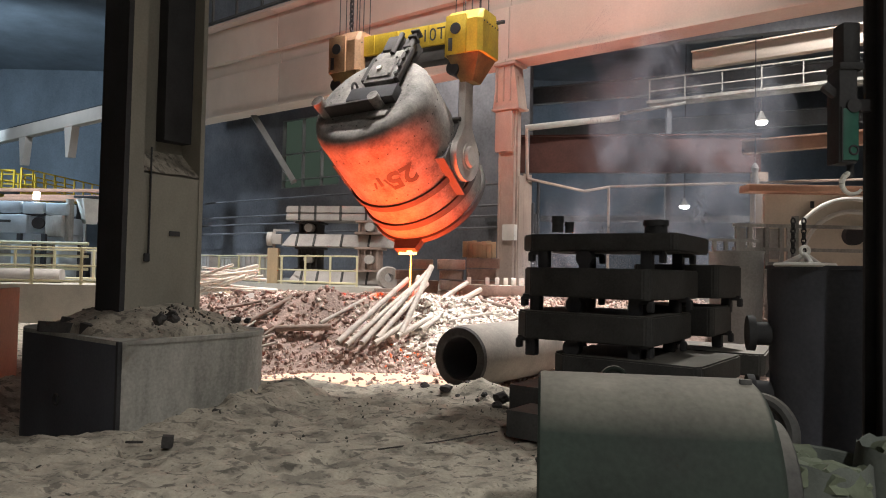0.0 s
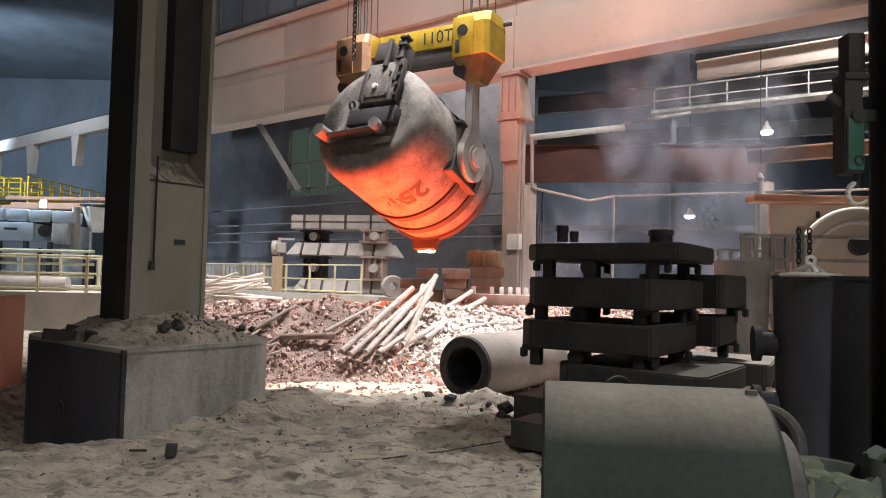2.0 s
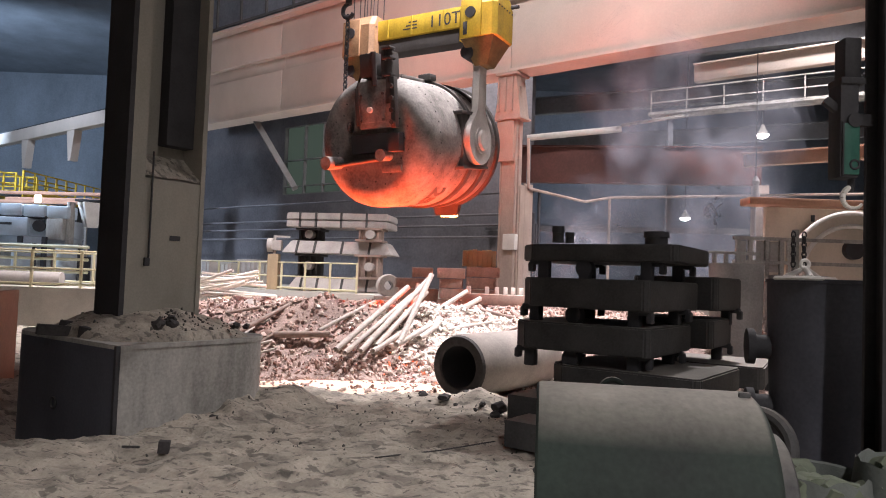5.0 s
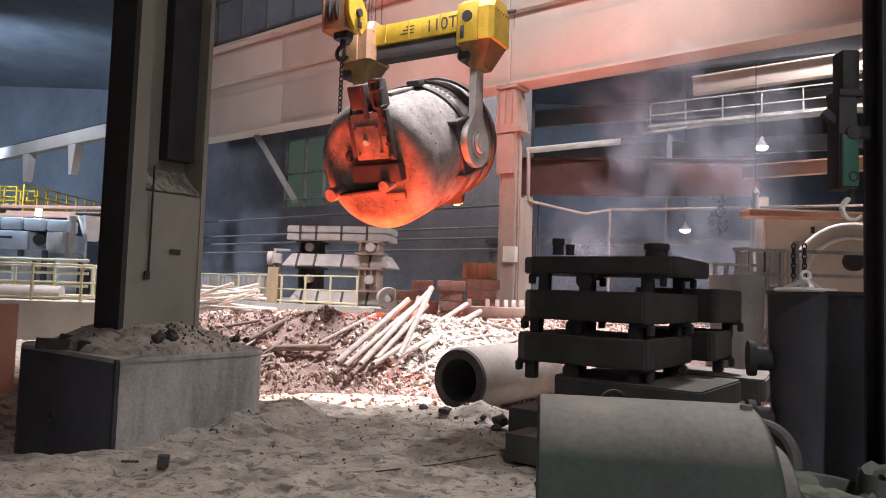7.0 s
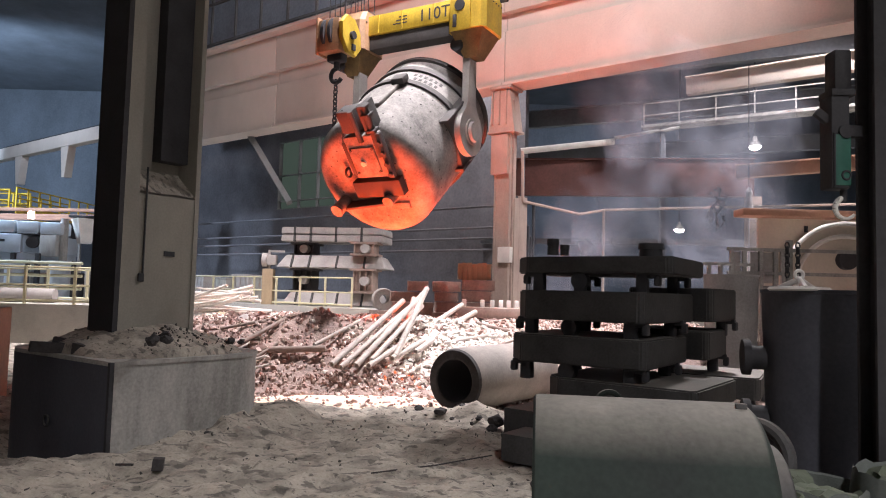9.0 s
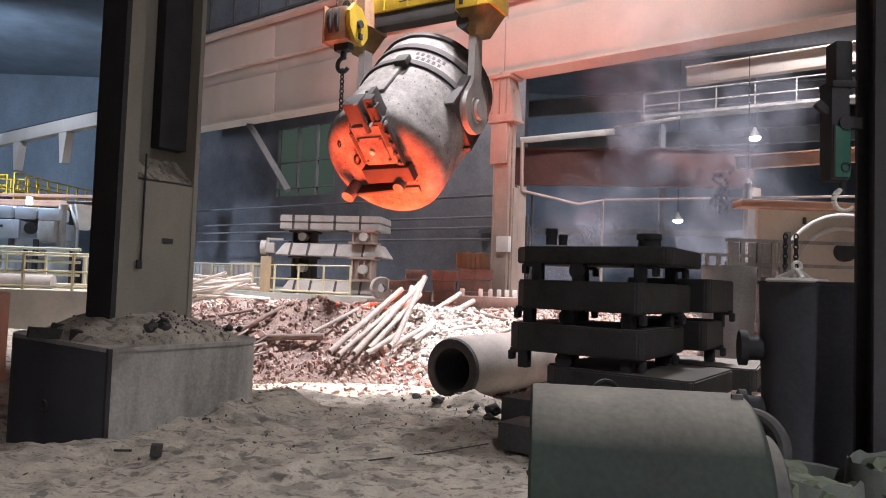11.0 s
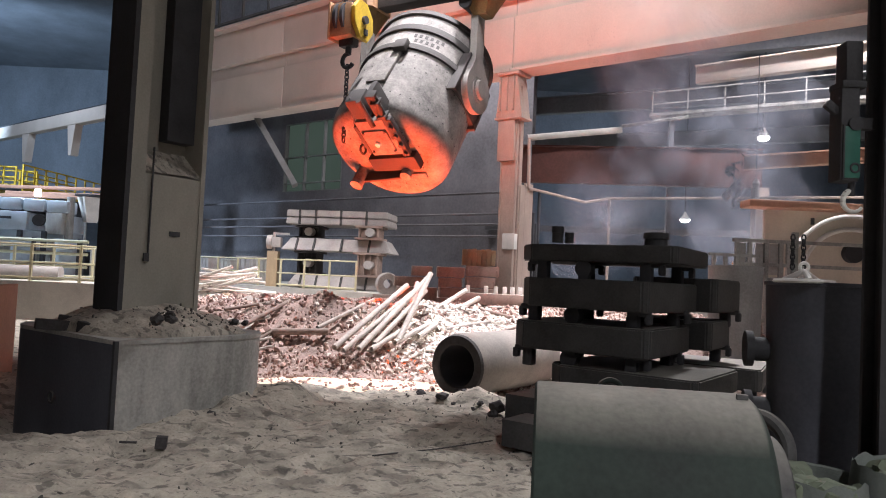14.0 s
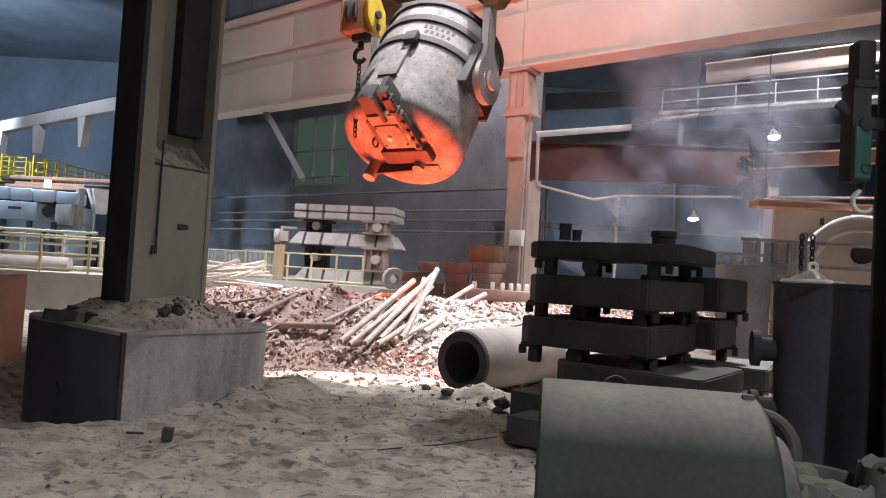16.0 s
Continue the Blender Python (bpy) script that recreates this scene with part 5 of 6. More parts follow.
    g = thing("machine_guard", pose(5.9, 12.4, 0), "grey steel guard frame before the machine", "guard rail")
    for x in (-0.62, -0.4, -0.1, 0.16, 0.3):
        part("post", box(B(), (x, 0, 1.32), (0.07, 0.07, 2.64)), M_CASING, g)
    for z in (2.62, 2.2, 1.2):
        part("rail", box(B(), (0.6, 0, z), (2.6, 0.06, 0.06)), M_CASING, g)
    for x in (-0.52, -0.2, 0.05):
        part("panel", box(B(), (x, 0.05, 2.3), (0.14, 0.03, 0.55)), M_GREY, g)
    g = thing("machine_guard", pose(5.0, 12.1, 0), "low grey steel guard frame before the machine", "guard rail")
    for x in (-0.25, -0.05, 0.15):
        part("post", box(B(), (x, 0, 1.16), (0.06, 0.06, 2.32)), M_CASING, g)
    part("rail", box(B(), (0.1, 0, 2.33), (0.9, 0.05, 0.05)), M_CASING, g)
    th = thing("chain_bundle", pose(4.3, 8.4, 0), "dark hanging chain bundle on a stand", "chain")
    part("stand", box(B(), (0, 0.05, 1.2), (0.06, 0.06, 2.5)), M_CASING, th)
    for dx in (-0.07, 0.06):
        ch = part("chain", chain_mesh(7, 0.04, 0.012), M_BLACK, th)
        ch.matrix_basis = pose(dx, -0.04, 2.38)


build_right_side()

# Brightly lit strip of ground, its brightness put in as weak emission.
def build_bright_strip():
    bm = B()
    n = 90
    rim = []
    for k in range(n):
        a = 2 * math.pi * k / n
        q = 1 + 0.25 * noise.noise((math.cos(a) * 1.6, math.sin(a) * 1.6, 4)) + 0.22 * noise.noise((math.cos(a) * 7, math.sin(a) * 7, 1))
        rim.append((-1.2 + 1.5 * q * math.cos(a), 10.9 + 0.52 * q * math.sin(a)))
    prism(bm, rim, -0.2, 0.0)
    whole("bright_strip", bm, M_BRIGHT_STRIP, "glowing pale sheet for the bright ground before the heap", "slag", kind="stuff", at=pose(0, 0, 0.005))
    bm = B()
    random.seed(33)
    for k in range(200):
        a, q = random.uniform(0, 6.28), 1.12 - 0.75 * random.random() ** 2.2
        x, y, r = -1.2 + 1.5 * q * math.cos(a), 10.9 + 0.52 * q * math.sin(a), random.choice((0.015, 0.02, 0.03, 0.045))
        m = Matrix.Translation((x, y, 0.01)) @ Euler((random.random(), random.random(), random.random() * 6)).to_matrix().to_4x4() @ Matrix.Diagonal((1.5, 0.8, 0.6, 1))
        bmesh.ops.create_icosphere(bm, subdivisions=1, radius=r, matrix=m)
    whole("slag_crumbs", bm, M_CHIP, "brown crumbs of slag lying on the glowing pale sheet", "slag", kind="stuff", smooth=20)


build_bright_strip()

# ---- crane lifting beam, ladle and auxiliary hook ----
CR = -30.0
CA = Vector((math.cos(radians(CR)), math.sin(radians(CR)), 0))  # along the beam, to its near end
HALF = 1.7
SHIFT = 14.3  # the gate sits off the bottom's centre by this angle


def radius_at(z):
    return 1.465 + (z + 1.85) * 0.006


def build_ladle():
    th = thing("casting_ladle", pose(0, 0, 0), "grey steel casting ladle with dark bands, underside lit red", "ladle")
    bm = B()
    spin(bm, [(0, -2.06), (1.0, -2.06), (1.06, -2.08), (1.2, -2.065), (1.31, -2.01), (1.39, -1.93), (1.445, -1.82), (1.463, -1.7), (radius_at(-1.5), -1.5), (radius_at(-0.9), -0.9), (radius_at(0.0), 0.0), (radius_at(1.15), 1.15)], 96)
    part("shell", bm, M_LADLE, th)
    bm = B()
    spin(bm, [(radius_at(1.15), 1.15), (radius_at(1.15) + 0.06, 1.17), (radius_at(1.15) + 0.06, 1.3), (1.38, 1.34), (1.32, 1.15), (1.22, -1.7), (0, -1.75)], 96)
    part("lining", bm, M_BAND, th, "sooty brick lining and rim")
    # Shade under the ring flanges is put into the bands' dark colour.
    for z, w in ((0.0, 0.16), (0.68, 0.18)):
        bm = B()
        r = radius_at(z)
        spin(bm, [(r - 0.02, z - w / 2), (r + 0.055, z - w / 2), (r + 0.06, z), (r + 0.055, z + w / 2), (r - 0.02, z + w / 2)], 96)
        part("band", bm, M_BAND, th, "stiffening band, dark for its flange's shaded side")
    for sx in (-1, 1):
        r = 1.45
        for y in (-0.62, 0.62):
            part("trunnion_cheek", box(B(), (sx * (r - 0.1), y, -0.05), (0.42, 0.07, 1.25), bevel=0.015), M_BAND, th)
        part("trunnion_plate", box(B(), (sx * (r - 0.02), 0, -0.05), (0.16, 1.3, 1.05), bevel=0.03), M_BAND, th)
        part("trunnion", rod(B(), (sx * 1.3, 0, 0), (sx * 1.74, 0, 0), 0.2, seg=28), M_HOOK, th)
        part("trunnion_cap", rod(B(), (sx * 1.72, 0, 0), (sx * 1.78, 0, 0), 0.25, 0.22, seg=28), M_HOOK, th)
    # slide gate and its gear on the bottom
    gate = part("slide_gate", box(B(), (0.26, -0.62, -2.28), (0.86, 1.0, 0.22), bevel=0.03), M_LADLE, th, "grey slide gate box")
    part("cover_plate", box(B(), (0.22, -0.55, -2.4), (0.62, 0.62, 0.05), bevel=0.015), M_LADLE, gate)
    part("nozzle", rod(B(), (0.17, -0.5, -2.4), (0.17, -0.5, -2.48), 0.07, 0.06, 20), M_WHITE, gate, "pale nozzle end")
    for x, y in ((-0.06, -0.28), (0.5, -0.28), (-0.06, -0.82), (0.5, -0.82)):
        part("bolt", rod(B(), (x, y, -2.41), (x, y, -2.45), 0.03, seg=8), M_BAND, gate)
    part("spring_bar", box(B(), (0.74, -0.62, -2.36), (0.12, 1.05, 0.14), bevel=0.02), M_BAND, gate)
    part("spring_bar", box(B(), (-0.2, -0.6, -2.34), (0.1, 0.8, 0.12), bevel=0.02), M_BAND, gate)
    for y in (-0.2, -0.45, -0.7, -0.95):
        part("spring", rod(B(), (0.74, y, -2.4), (0.74, y, -2.5), 0.05, seg=10), M_BAND, gate)
    gear = part("cylinder_bracket", box(B(), (0.12, -1.45, -2.2), (0.42, 0.5, 0.4), bevel=0.04), M_BAND, th, "dark cylinder bracket")
    part("side_plate", box(B(), (0.5, -1.32, -2.1), (0.14, 0.85, 0.5), bevel=0.03), M_BAND, gear)
    part("cylinder", rod(B(), (0.62, -1.75, -2.3), (0.62, -0.6, -2.36), 0.075, seg=16), M_BAND, gear)
    part("cylinder", rod(B(), (0.3, -1.7, -2.42), (0.3, -1.0, -2.42), 0.06, seg=16), M_BAND, gear)
    part("hose", rod(B(), (0.05, -1.72, -2.3), (-0.25, -1.0, -2.3), 0.025, seg=8), M_BAND, gear)
    for y in (-1.75, -1.55, -1.2):
        part("clamp", box(B(), (0.62, y, -2.32), (0.22, 0.06, 0.22), bevel=0.015), M_BAND, gear)
    # tilting foot: black block for the unlit recess, with two stub arms
    foot_recess = part("foot_recess", box(B(), (0.2, 0.2, -2.24), (1.25, 0.4, 0.26), bevel=0.03), M_BLACK, th, "black block for the unlit recess by the feet")
    part("stub", rod(B(), (-0.93, 0.55, -2.1), (-0.96, 0.57, -2.62), 0.14, 0.15, 24), M_LADLE, foot_recess)
    part("stub", rod(B(), (0.42, 0.46, -2.1), (0.42, 0.47, -2.5), 0.12, 0.13, 24), M_LADLE, foot_recess)
    part("lip_plate", box(B(), (-0.26, 0.58, -2.3), (1.35, 0.06, 0.34), -4, 0.02), M_BAND, foot_recess)
    part("pad", box(B(), (0.5, 0.75, -2.18), (0.5, 0.16, 0.08), bevel=0.02), M_LADLE, th)
    part("chain_eye", torus(B(), 0.1, 0.03, Matrix.Translation((-0.5, -0.2, -2.24)) @ Matrix.Rotation(radians(90), 4, "Y"), 20, 8), M_BAND, th)
    part("lifting_lug", box(B(), (0.35, -1.56, -0.12), (0.34, 0.16, 0.3), bevel=0.04), M_BAND, th)
    part("seam_plate", box(B(), (0.12, -1.47, -0.75), (0.5, 0.08, 1.0), bevel=0.02), M_LADLE, th)
    for ob in th.children:
        if ob.name.split(".")[0] in ("slide_gate", "cylinder_bracket", "foot_recess", "pad", "chain_eye"):
            ob.matrix_basis = pose(0.06, -0.12, 0.1)
    # rows of small vent holes round the shell
    bm = B()
    for z, n in ((-0.25, 34), (-0.62, 34), (-1.5, 40)):
        for k in range(n):
            a = 2 * math.pi * (k + 0.5 * (z < -0.5)) / n
            r = radius_at(z)
            d = Vector((math.cos(a), math.sin(a), 0))
            rod(bm, d * (r - 0.02) + Vector((0, 0, z)), d * (r + 0.006) + Vector((0, 0, z)), 0.018, seg=8)
    for k in range(26):
        a, q = 2 * math.pi * k / 26, 0.9 + 0.12 * (k % 2)
        rod(bm, (q * math.cos(a), q * math.sin(a), -2.0), (q * math.cos(a), q * math.sin(a), -2.072), 0.018, seg=8)
    tagged(part("vent_holes", bm, M_BAND, th), kind="stuff")
    # worn lettering between the bands, not legible
    bm = B()
    for row, (z, count) in enumerate(((0.42, 6), (0.25, 5))):
        for k in range(count):
            a = radians(-72 + 5.2 * k + 2.5 * row)
            r = radius_at(z) + 0.002
            d = Vector((math.cos(a), math.sin(a), 0))
            box(bm, (0, 0, 0), (0.008, 0.07, 0.1), m=Matrix.Translation(d * r + Vector((0, 0, z))) @ Matrix.Rotation(a, 4, "Z"))
    part("lettering", bm, M_BAND, th, "worn dark lettering bars")
    cu = bpy.data.curves.new("ladle_number", "FONT")
    cu.body, cu.size, cu.extrude, cu.align_x, cu.offset = "25", 0.66, 0.004, "CENTER", 0.022
    tx = new("ladle_number", cu)
    me = bpy.data.meshes.new_from_object(tx.evaluated_get(bpy.context.evaluated_depsgraph_get()))
    bpy.data.objects.remove(tx)
    me.materials.clear()
    me.materials.append(M_BAND)
    for v in me.vertices:
        z = -1.0 + v.co.y
        a, r = radians(59) + v.co.x / 1.42, radius_at(z) + 0.006 + v.co.z
        v.co = (r * math.cos(a), r * math.sin(a), z)
    num = new("ladle_number", me)
    num.parent = th
    tagged(num, "dark smeared painted number")
    for k, (da, z, h) in enumerate(((20, -0.72, 0.36), (27, -0.85, 0.28), (33, -0.75, 0.2))):
        bm = B()
        a = radians(52 + da)
        d = Vector((math.cos(a), math.sin(a), 0))
        box(bm, (0, 0, 0), (0.012, 0.05 + 0.03 * (k % 2), h), m=Matrix.Translation(d * (radius_at(z) + 0.002) + Vector((0, 0, z))) @ Matrix.Rotation(a, 4, "Z") @ Matrix.Rotation(radians(20 - 18 * k), 4, "X"))
        part("mark_bar", bm, M_BAND, th, "dark smeared mark bar")
    # pouring lip, still wet with slag
    bm = B()
    prism(bm, [(-0.42, 1.4), (-0.3, 1.76), (0.3, 1.76), (0.42, 1.4)], 1.17, 1.33)
    lip = part("pouring_lip", bm, M_BAND, th)
    bm = B()
    box(bm, (0.0, 1.64, 1.36), (0.5, 0.34, 0.05), bevel=0.02)
    box(bm, (0.12, 1.8, 1.3), (0.14, 0.05, 0.14), bevel=0.02)
    part("slag_skin", bm, M_SKIN, lip, "glowing wet slag skin")
    return th


def build_block(th, x, paint):
    """A rope block with cheeks, sheaves and the tapered hook saddle."""
    bm = B()
    prism(bm, [(-0.5, -0.36), (-0.36, -0.5), (0.4, -0.5), (0.5, -0.4), (0.5, 0.4), (0.4, 0.5), (-0.36, 0.5), (-0.5, 0.36)], 2.3, 3.05)
    hi = [v for v in bm.verts if v.co.z > 3]
    ext = bmesh.ops.extrude_face_region(bm, geom=[f for f in bm.faces if all(v in hi for v in f.verts)])
    for v in ext["geom"]:
        if isinstance(v, bmesh.types.BMVert):
            v.co = Vector((v.co.x * 0.95, v.co.y * 0.7, 3.3))
    bmesh.ops.translate(bm, verts=bm.verts, vec=(x, 0, 0))
    blk = part("rope_block", bm, paint, th)
    for y in (-0.52, 0.52):
        part("cheek", box(B(), (x - 0.12, y, 2.72), (0.52, 0.06, 0.9), bevel=0.02), paint, blk)
        part("axle", rod(B(), (x - 0.12, y - 0.06, 2.85), (x - 0.12, y + 0.06, 2.85), 0.13, seg=20), M_DARK, blk)
        part("slot", box(B(), (x - 0.25, y * 1.04, 2.5), (0.1, 0.05, 0.3), bevel=0.01), M_DARK, blk)
    for q in range(6):
        part("bolt", rod(B(), (x + 0.5, -0.35 + 0.14 * q, 3.0), (x + 0.515, -0.35 + 0.14 * q, 3.0), 0.018, seg=8), M_DARK, blk)
    part("lamp_arm", box(B(), (x + 0.6, 0.3, 3.15), (0.2, 0.08, 0.08), bevel=0.02), M_DARK, blk)
    bm = B()
    lo = [(-0.16, -0.2), (0.16, -0.2), (0.16, 0.2), (-0.16, 0.2)]
    top = [(-0.42, -0.44), (0.42, -0.44), (0.42, 0.44), (-0.42, 0.44)]
    v0 = [bm.verts.new((x + a, b, 1.72)) for a, b in lo]
    v1 = [bm.verts.new((x + a, b, 2.3)) for a, b in top]
    bm.faces.new(v0[::-1]), bm.faces.new(v1)
    for k in range(4):
        j = (k + 1) % 4
        bm.faces.new((v0[k], v0[j], v1[j], v1[k]))
    sad = part("saddle", bm, M_SADDLE, th, "grimy tapered hook saddle")
    part("saddle_pin", rod(B(), (x - 0.3, -0.36, 2.02), (x - 0.3, 0.36, 2.02), 0.16, seg=22), M_DARK, sad)
    hx = x - 0.12 if x == 0 else x + 0.12
    # lamellar hook: shank, eye plate with a throat towards the front
    bm = B()
    pts = []
    for k in range(34):
        a = radians(120 + 300 * k / 33)
        pts.append((0.56 * math.cos(a), 0.56 * math.sin(a)))
    outline = [(-0.17, 1.8), (-0.15, 0.75)] + [p for p in pts if not (abs(p[0]) < 0.3 and p[1] > 0.4)] + [(0.15, 0.75), (0.17, 1.8)]
    f0 = [bm.verts.new((hx - 0.09, p[0], p[1])) for p in outline]
    f1 = [bm.verts.new((hx + 0.09, p[0], p[1])) for p in outline]
    bm.faces.new(f0), bm.faces.new(f1[::-1])
    for k in range(len(f0)):
        j = (k + 1) % len(f0)
        bm.faces.new((f0[k], f0[j], f1[j], f1[k]))
    bmesh.ops.triangulate(bm, faces=[f for f in bm.faces if len(f.verts) > 4])
    hook = part("hook", bm, M_HOOK, th)
    part("bearing_ring", rod(B(), (hx - 0.1, 0, 0), (hx + 0.13, 0, 0), 0.31, 0.3, seg=32), M_HOOK, hook)
    part("wear_pad", rod(B(), (hx + 0.12, 0, 0), (hx + 0.15, 0, 0), 0.24, seg=32), M_BAND, hook)
    for sx, sy in [(a, b) for a in (-0.3, -0.1, 0.12, 0.32) for b in (-0.22, 0.22)]:
        part("rope", rod(B(), (x + sx, sy, 3.2), (x + sx, sy, 13.2), 0.013, seg=6), M_DARK, th)


def build_beam():
    th = thing("lifting_beam", pose(0, 0, 0), "yellow ladle crane lifting beam with lamellar hooks on ropes", "crane beam")
    w = 2 * HALF
    part("beam", box(B(), (-HALF, 0, 2.92), (w, 0.5, 0.5), bevel=0.02), M_YELLOW, th)
    # Lower chord lies in shadow; the dark colour carries that.
    part("lower_chord", box(B(), (-HALF, 0.03, 2.5), (w, 0.42, 0.36), bevel=0.02), M_BAND, th, "lower chord coloured dark for its shade")
    for x in (-1.0, -1.9, -2.6):
        part("stiffener", box(B(), (x, -0.24, 2.92), (0.04, 0.06, 0.46)), M_YELLOW, th)
    cu = bpy.data.curves.new("capacity_text", "FONT")
    cu.body, cu.size, cu.extrude, cu.align_x = "110T", 0.42, 0.004, "CENTER"
    tx = new("capacity_text", cu)
    dg = bpy.context.evaluated_depsgraph_get()
    me = bpy.data.meshes.new_from_object(tx.evaluated_get(dg))
    bpy.data.objects.remove(tx)
    me.materials.clear()
    me.materials.append(M_BLACK)
    lt = new("capacity_text", me)
    lt.parent = th
    lt.matrix_basis = pose(-0.98, -0.257, 2.78, 90, 0, 0)
    for k in range(3):
        part("label_bar", box(B(), (-1.95 + 0.04 * k, -0.255, 2.84 + 0.08 * k), (0.4 - 0.08 * k, 0.008, 0.03)), M_BLACK, th)
    build_block(th, 0, M_YELLOW)
    # Far block's ochre holds both grime and the orange glow on it.
    build_block(th, -w, M_OCHRE)
    return th


def build_aux():
    th = thing("hook_block", pose(0, 0, 0), "yellow auxiliary crane hook block with chain", "hook block")
    bm = B()
    spin(bm, [(0.0, -0.06), (0.4, -0.06), (0.42, 0.0), (0.4, 0.05), (0.0, 0.05)], 8, Matrix.Rotation(radians(22), 4, "X") @ Matrix.Rotation(radians(90), 4, "Y") @ Matrix.Diagonal((1.15, 0.85, 1, 1)))
    cheek = part("cheek", bm, M_YELLOW, th)
    part("axle", rod(B(), (0.0, 0, 0), (0.12, 0, 0), 0.09, seg=20), M_DARK, cheek)
    part("cover_bar", box(B(), (0.07, 0.05, -0.26), (0.04, 0.12, 0.14), bevel=0.01), M_DARK, cheek)
    bm = B()
    box(bm, (-0.4, 0, 0.0), (0.66, 0.62, 0.8), bevel=0.14)
    part("housing", bm, M_OCHRE, th, "grimy ochre housing")
    part("cheek", box(B(), (-0.72, 0, 0.02), (0.06, 0.6, 0.86), bevel=0.03), M_OCHRE, th)
    for x in (-0.5, -0.3):
        part("sheave", rod(B(), (x - 0.04, 0, 0.06), (x + 0.04, 0, 0.06), 0.41, seg=32), M_DARK, th)
    part("crosshead", box(B(), (-0.35, 0, -0.46), (0.4, 0.24, 0.2), bevel=0.04), M_DARK, th)
    part("shank", rod(B(), (-0.35, 0, -0.5), (-0.35, 0, -0.72), 0.07, seg=14), M_DARK, th)
    bm = B()
    pts = [Vector((-0.35 + 0.16 * math.sin(a), 0, -0.86 + 0.16 * math.cos(a))) for a in (radians(10 - 25 * k) for k in range(11))]
    for p, q in zip(pts, pts[1:]):
        rod(bm, p, q, 0.05, 0.05, 12)
    part("hook", bm, M_DARK, th)
    ch = part("chain", chain_mesh(16, 0.075, 0.02), M_DARK, th)
    ch.matrix_basis = pose(-0.36, 0, -1.02)
    for x in (-0.6, -0.45, -0.3, -0.15):
        part("rope", rod(B(), (x, 0.0, 0.3), (x, 0.0, 11.2), 0.012, seg=6), M_DARK, th)
    return th


bm = B()
rod(bm, (0, 0, -0.4), (0, 0, 0.4), 0.025, 0.012, 10)
dribble = whole("slag_dribble", bm, M_SKIN, "thin glowing thread of falling slag", "slag")
ladle, beam, aux = build_ladle(), build_beam(), build_aux()

# ---- smoke over the pit ----
def smoke_material():
    m = bpy.data.materials.new("thin_smoke")
    m.use_nodes = True
    n, ln = m.node_tree.nodes, m.node_tree.links
    n.remove(n["Principled BSDF"])
    co, tex, rng = n.new("ShaderNodeTexCoord"), n.new("ShaderNodeTexNoise"), n.new("ShaderNodeMapRange")
    tex.inputs["Scale"].default_value, tex.inputs["Detail"].default_value = 0.8, 3
    rng.inputs["From Min"].default_value, rng.inputs["From Max"].default_value = 0.44, 0.74
    rng.inputs["To Min"].default_value, rng.inputs["To Max"].default_value = 0.0, 0.034
    ln.new(co.outputs["Object"], tex.inputs[0])
    ln.new(tex.outputs[0], rng.inputs[0])
    clear, dif, tra, body, mix = (n.new(k) for k in ("ShaderNodeBsdfTransparent", "ShaderNodeBsdfDiffuse", "ShaderNodeBsdfTranslucent", "ShaderNodeMixShader", "ShaderNodeMixShader"))
    for b in (dif, tra):
        b.inputs[0].default_value = (0.62, 0.66, 0.78, 1)
    ln.new(dif.outputs[0], body.inputs[1])
    ln.new(tra.outputs[0], body.inputs[2])
    ln.new(rng.outputs[0], mix.inputs[0])
    ln.new(clear.outputs[0], mix.inputs[1])
    ln.new(body.outputs[0], mix.inputs[2])
    ln.new(mix.outputs[0], n["Material Output"].inputs[0])
    return m


scene.cycles.transparent_max_bounces = 64
M_SMOKE = smoke_material()
PUFFS = []


def build_smoke():
    random.seed(31)
    for k in range(26):
        r = random.uniform(0.8, 1.7)
        bm = B()
        for f in (1.0, 0.92, 0.83, 0.74, 0.65, 0.55, 0.44, 0.32):
            geo = bmesh.ops.create_icosphere(bm, subdivisions=3, radius=r * f)
            for v in geo["verts"]:
                q = v.co / r
                v.co *= 1 + 0.5 * noise.noise(q * 1.1 + Vector((k * 3.1, f, 0))) + 0.22 * noise.noise(q * 2.6 + Vector((0, k, f)))
                v.co.z *= 1.25
        ob = whole("smoke_puff", bm, M_SMOKE, "thin grey smoke drifting up from the pit", "smoke", "smoke puffs", smooth=180)
        PUFFS.append((ob, *((random.uniform(4.4, 9.6), random.uniform(18.0, 22.0), random.uniform(1.9, 6.8)) if k < 18 else (random.uniform(2.8, 8.0), random.uniform(15.5, 21.0), random.uniform(1.6, 3.4))), random.uniform(-30, 30)))


build_smoke()

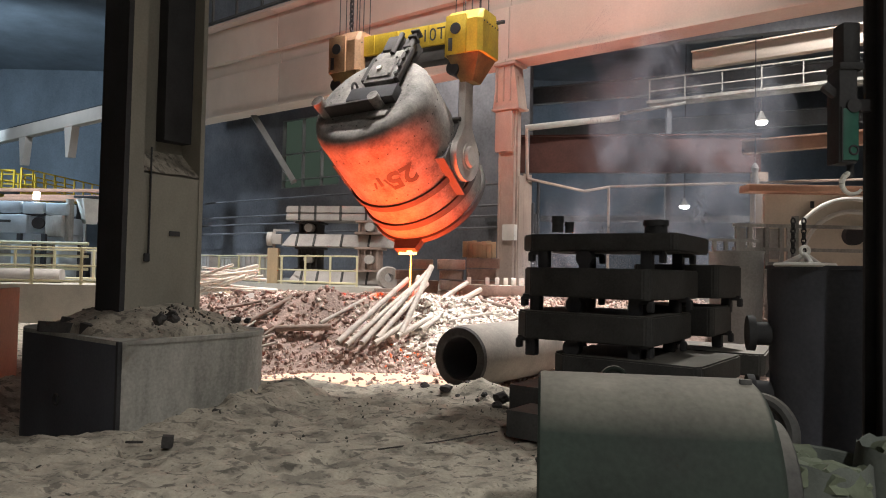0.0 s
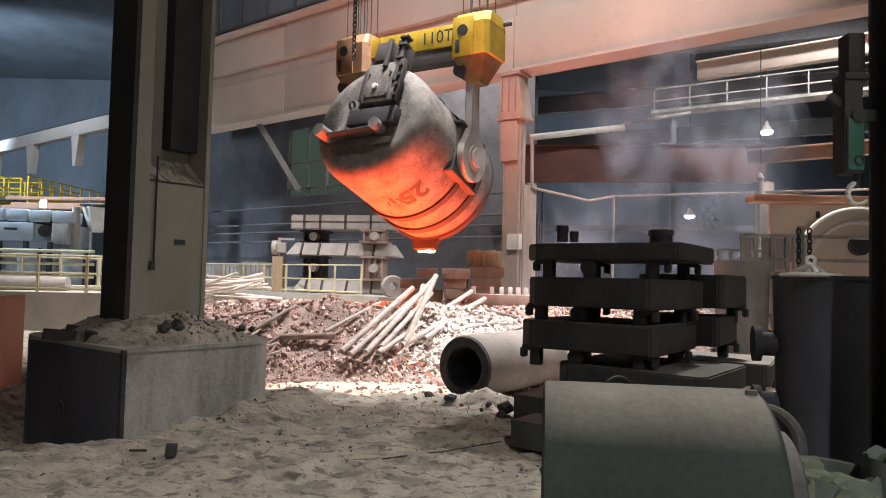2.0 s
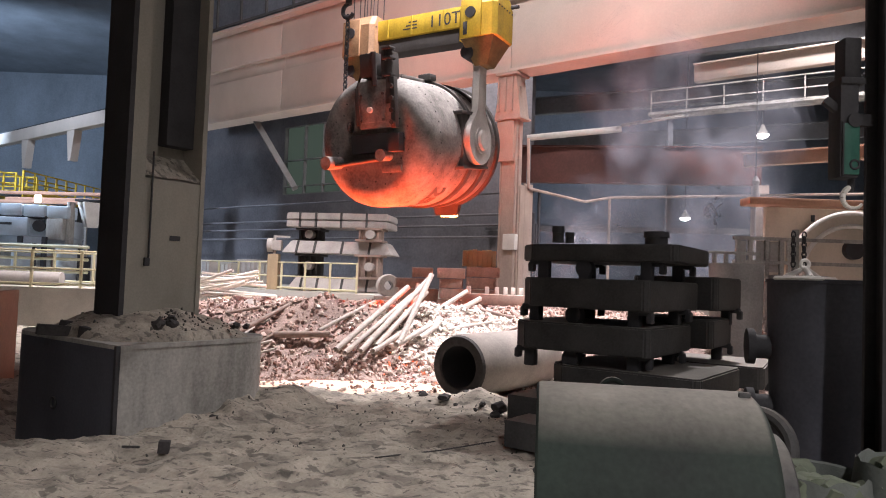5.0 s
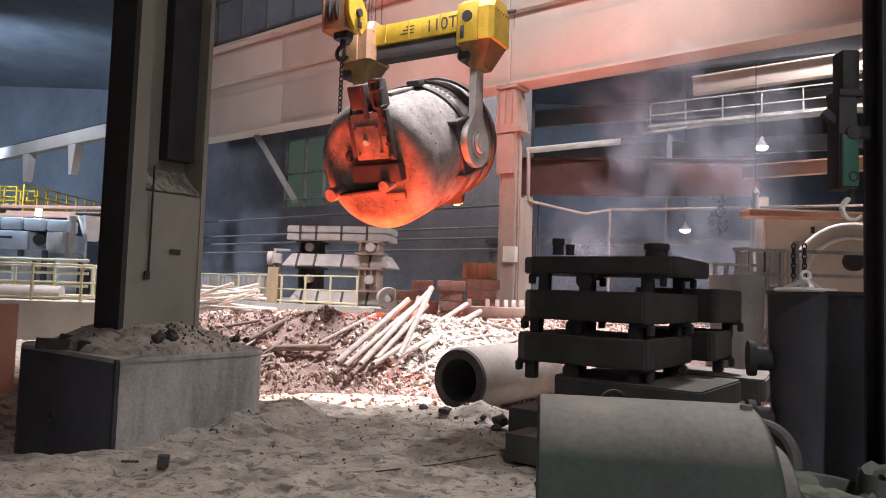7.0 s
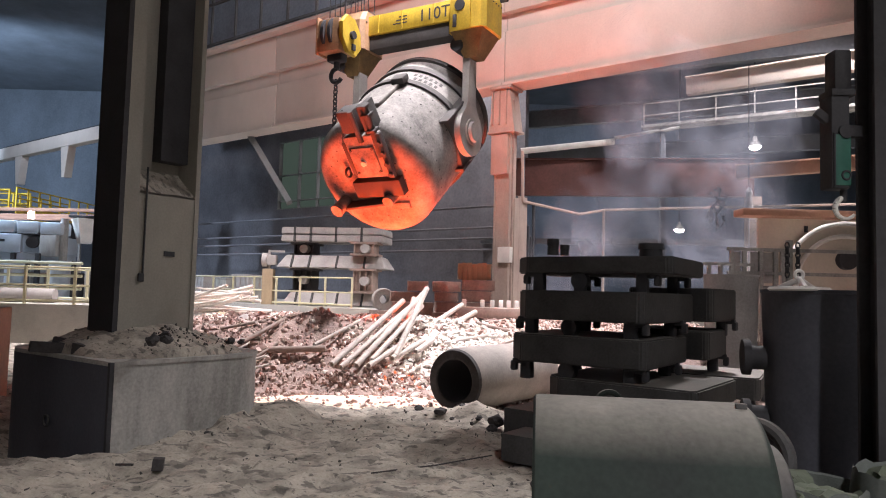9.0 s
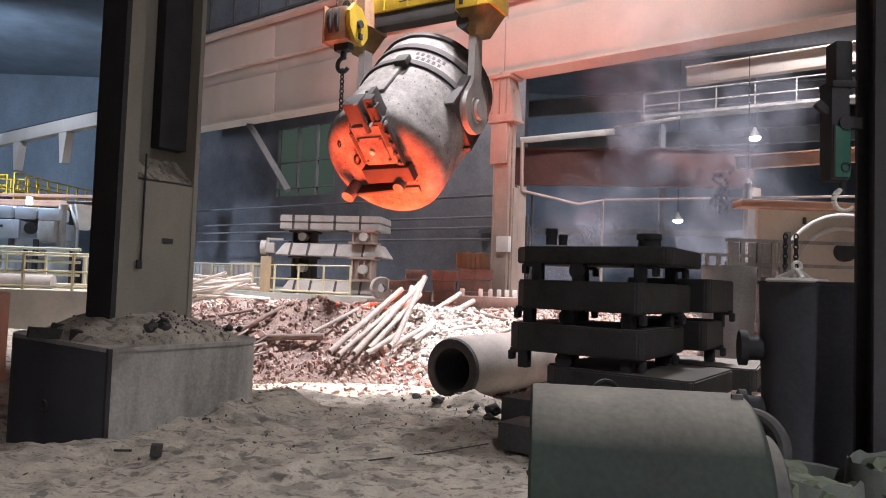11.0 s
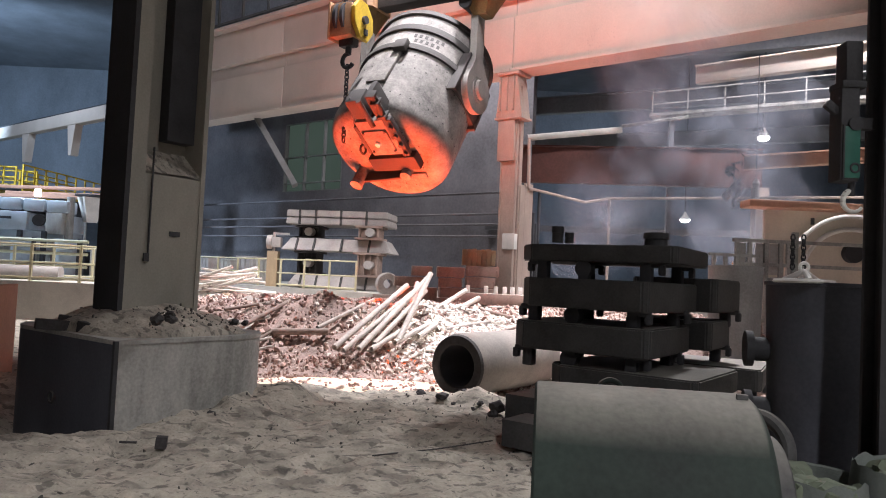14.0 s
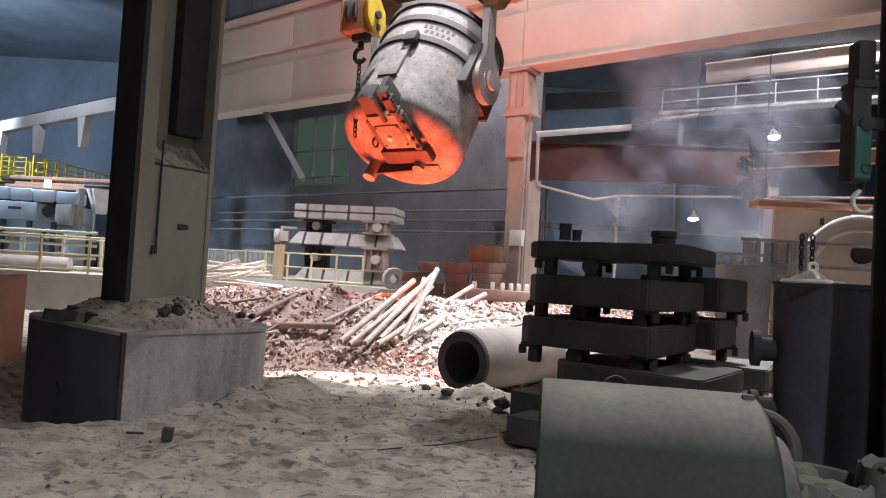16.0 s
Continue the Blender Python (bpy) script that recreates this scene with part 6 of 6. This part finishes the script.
# seconds, x, z of the near hook, tilt of the ladle's bottom above level
LIFT = [
    (0.0, 0.59, 4.33, 49.0),
    (0.5, 0.58, 4.36, 46.8),
    (1.0, 0.57, 4.44, 42.4),
    (1.5, 0.58, 4.49, 37.6),
    (2.0, 0.63, 4.52, 33.7),
    (2.5, 0.68, 4.59, 28.2),
    (3.0, 0.75, 4.66, 23.7),
    (3.5, 0.79, 4.70, 20.0),
    (4.0, 0.84, 4.79, 15.3),
    (6.5, 0.81, 5.10, -5.3),
    (7.0, 0.77, 5.17, -9.2),
    (7.5, 0.73, 5.25, -13.5),
    (8.0, 0.71, 5.32, -17.9),
    (8.5, 0.72, 5.38, -21.7),
    (9.0, 0.74, 5.45, -25.7),
    (11.5, 0.88, 5.77, -33.1),
    (12.0, 0.87, 5.83, -34.2),
    (12.5, 0.84, 5.90, -35.6),
    (13.0, 0.79, 5.98, -37.7),
    (13.5, 0.73, 6.04, -38.8),
    (14.0, 0.71, 6.10, -40.4),
    (14.5, 0.68, 6.18, -42.4),
    (15.0, 0.68, 6.22, -43.3),
    (15.5, 0.72, 6.22, -42.9),
    (16.0, 0.75, 6.23, -43.3),
]
# seconds, x, z of the auxiliary block
AUX = [
    (0.0, -1.82, 9.75),
    (2.0, -1.88, 9.30),
    (4.0, -1.95, 8.85),
    (7.0, -2.11, 7.88),
    (7.5, -2.14, 7.75),
    (8.0, -2.16, 7.62),
    (8.5, -2.15, 7.49),
    (9.0, -2.09, 7.39),
    (11.5, -1.92, 7.35),
    (12.0, -1.92, 7.38),
    (12.5, -1.93, 7.36),
    (13.0, -1.96, 7.36),
    (13.5, -1.99, 7.36),
    (14.0, -2.00, 7.34),
    (14.5, -2.01, 7.36),
    (15.0, -1.98, 7.34),
    (15.5, -1.97, 7.35),
    (16.0, -1.93, 7.34),
]


def motions():
    walk(ladle, [(t, Matrix.Translation(Vector((x, 16.0, z)) - CA * HALF) @ pose(0, 0, 0, -(tilt - SHIFT + 90), 0, CR)) for t, x, z, tilt in LIFT])
    walk(beam, [(t, pose(x, 16.0, z, 0, 0, CR)) for t, x, z, tilt in LIFT])
    walk(aux, [(t, pose(x, 15.3, z, 0, 0, CR)) for t, x, z in AUX])
    for ob, x, y, z, turn in PUFFS:
        walk(ob, [(t, pose(x + 0.05 * t, y, z + 0.07 * t, 0, 0, turn + 2.5 * t)) for t in (0.0, 4.0, 8.0, 12.0, 16.0)])
    walk(dribble, [(0.0, pose(-0.75, 17.0, 1.65)), (0.4, pose(-0.75, 17.0, 0.95)), (0.8, pose(-0.75, 17.0, 0.0)), (16.0, pose(-0.75, 17.0, 0.0))])


motions()
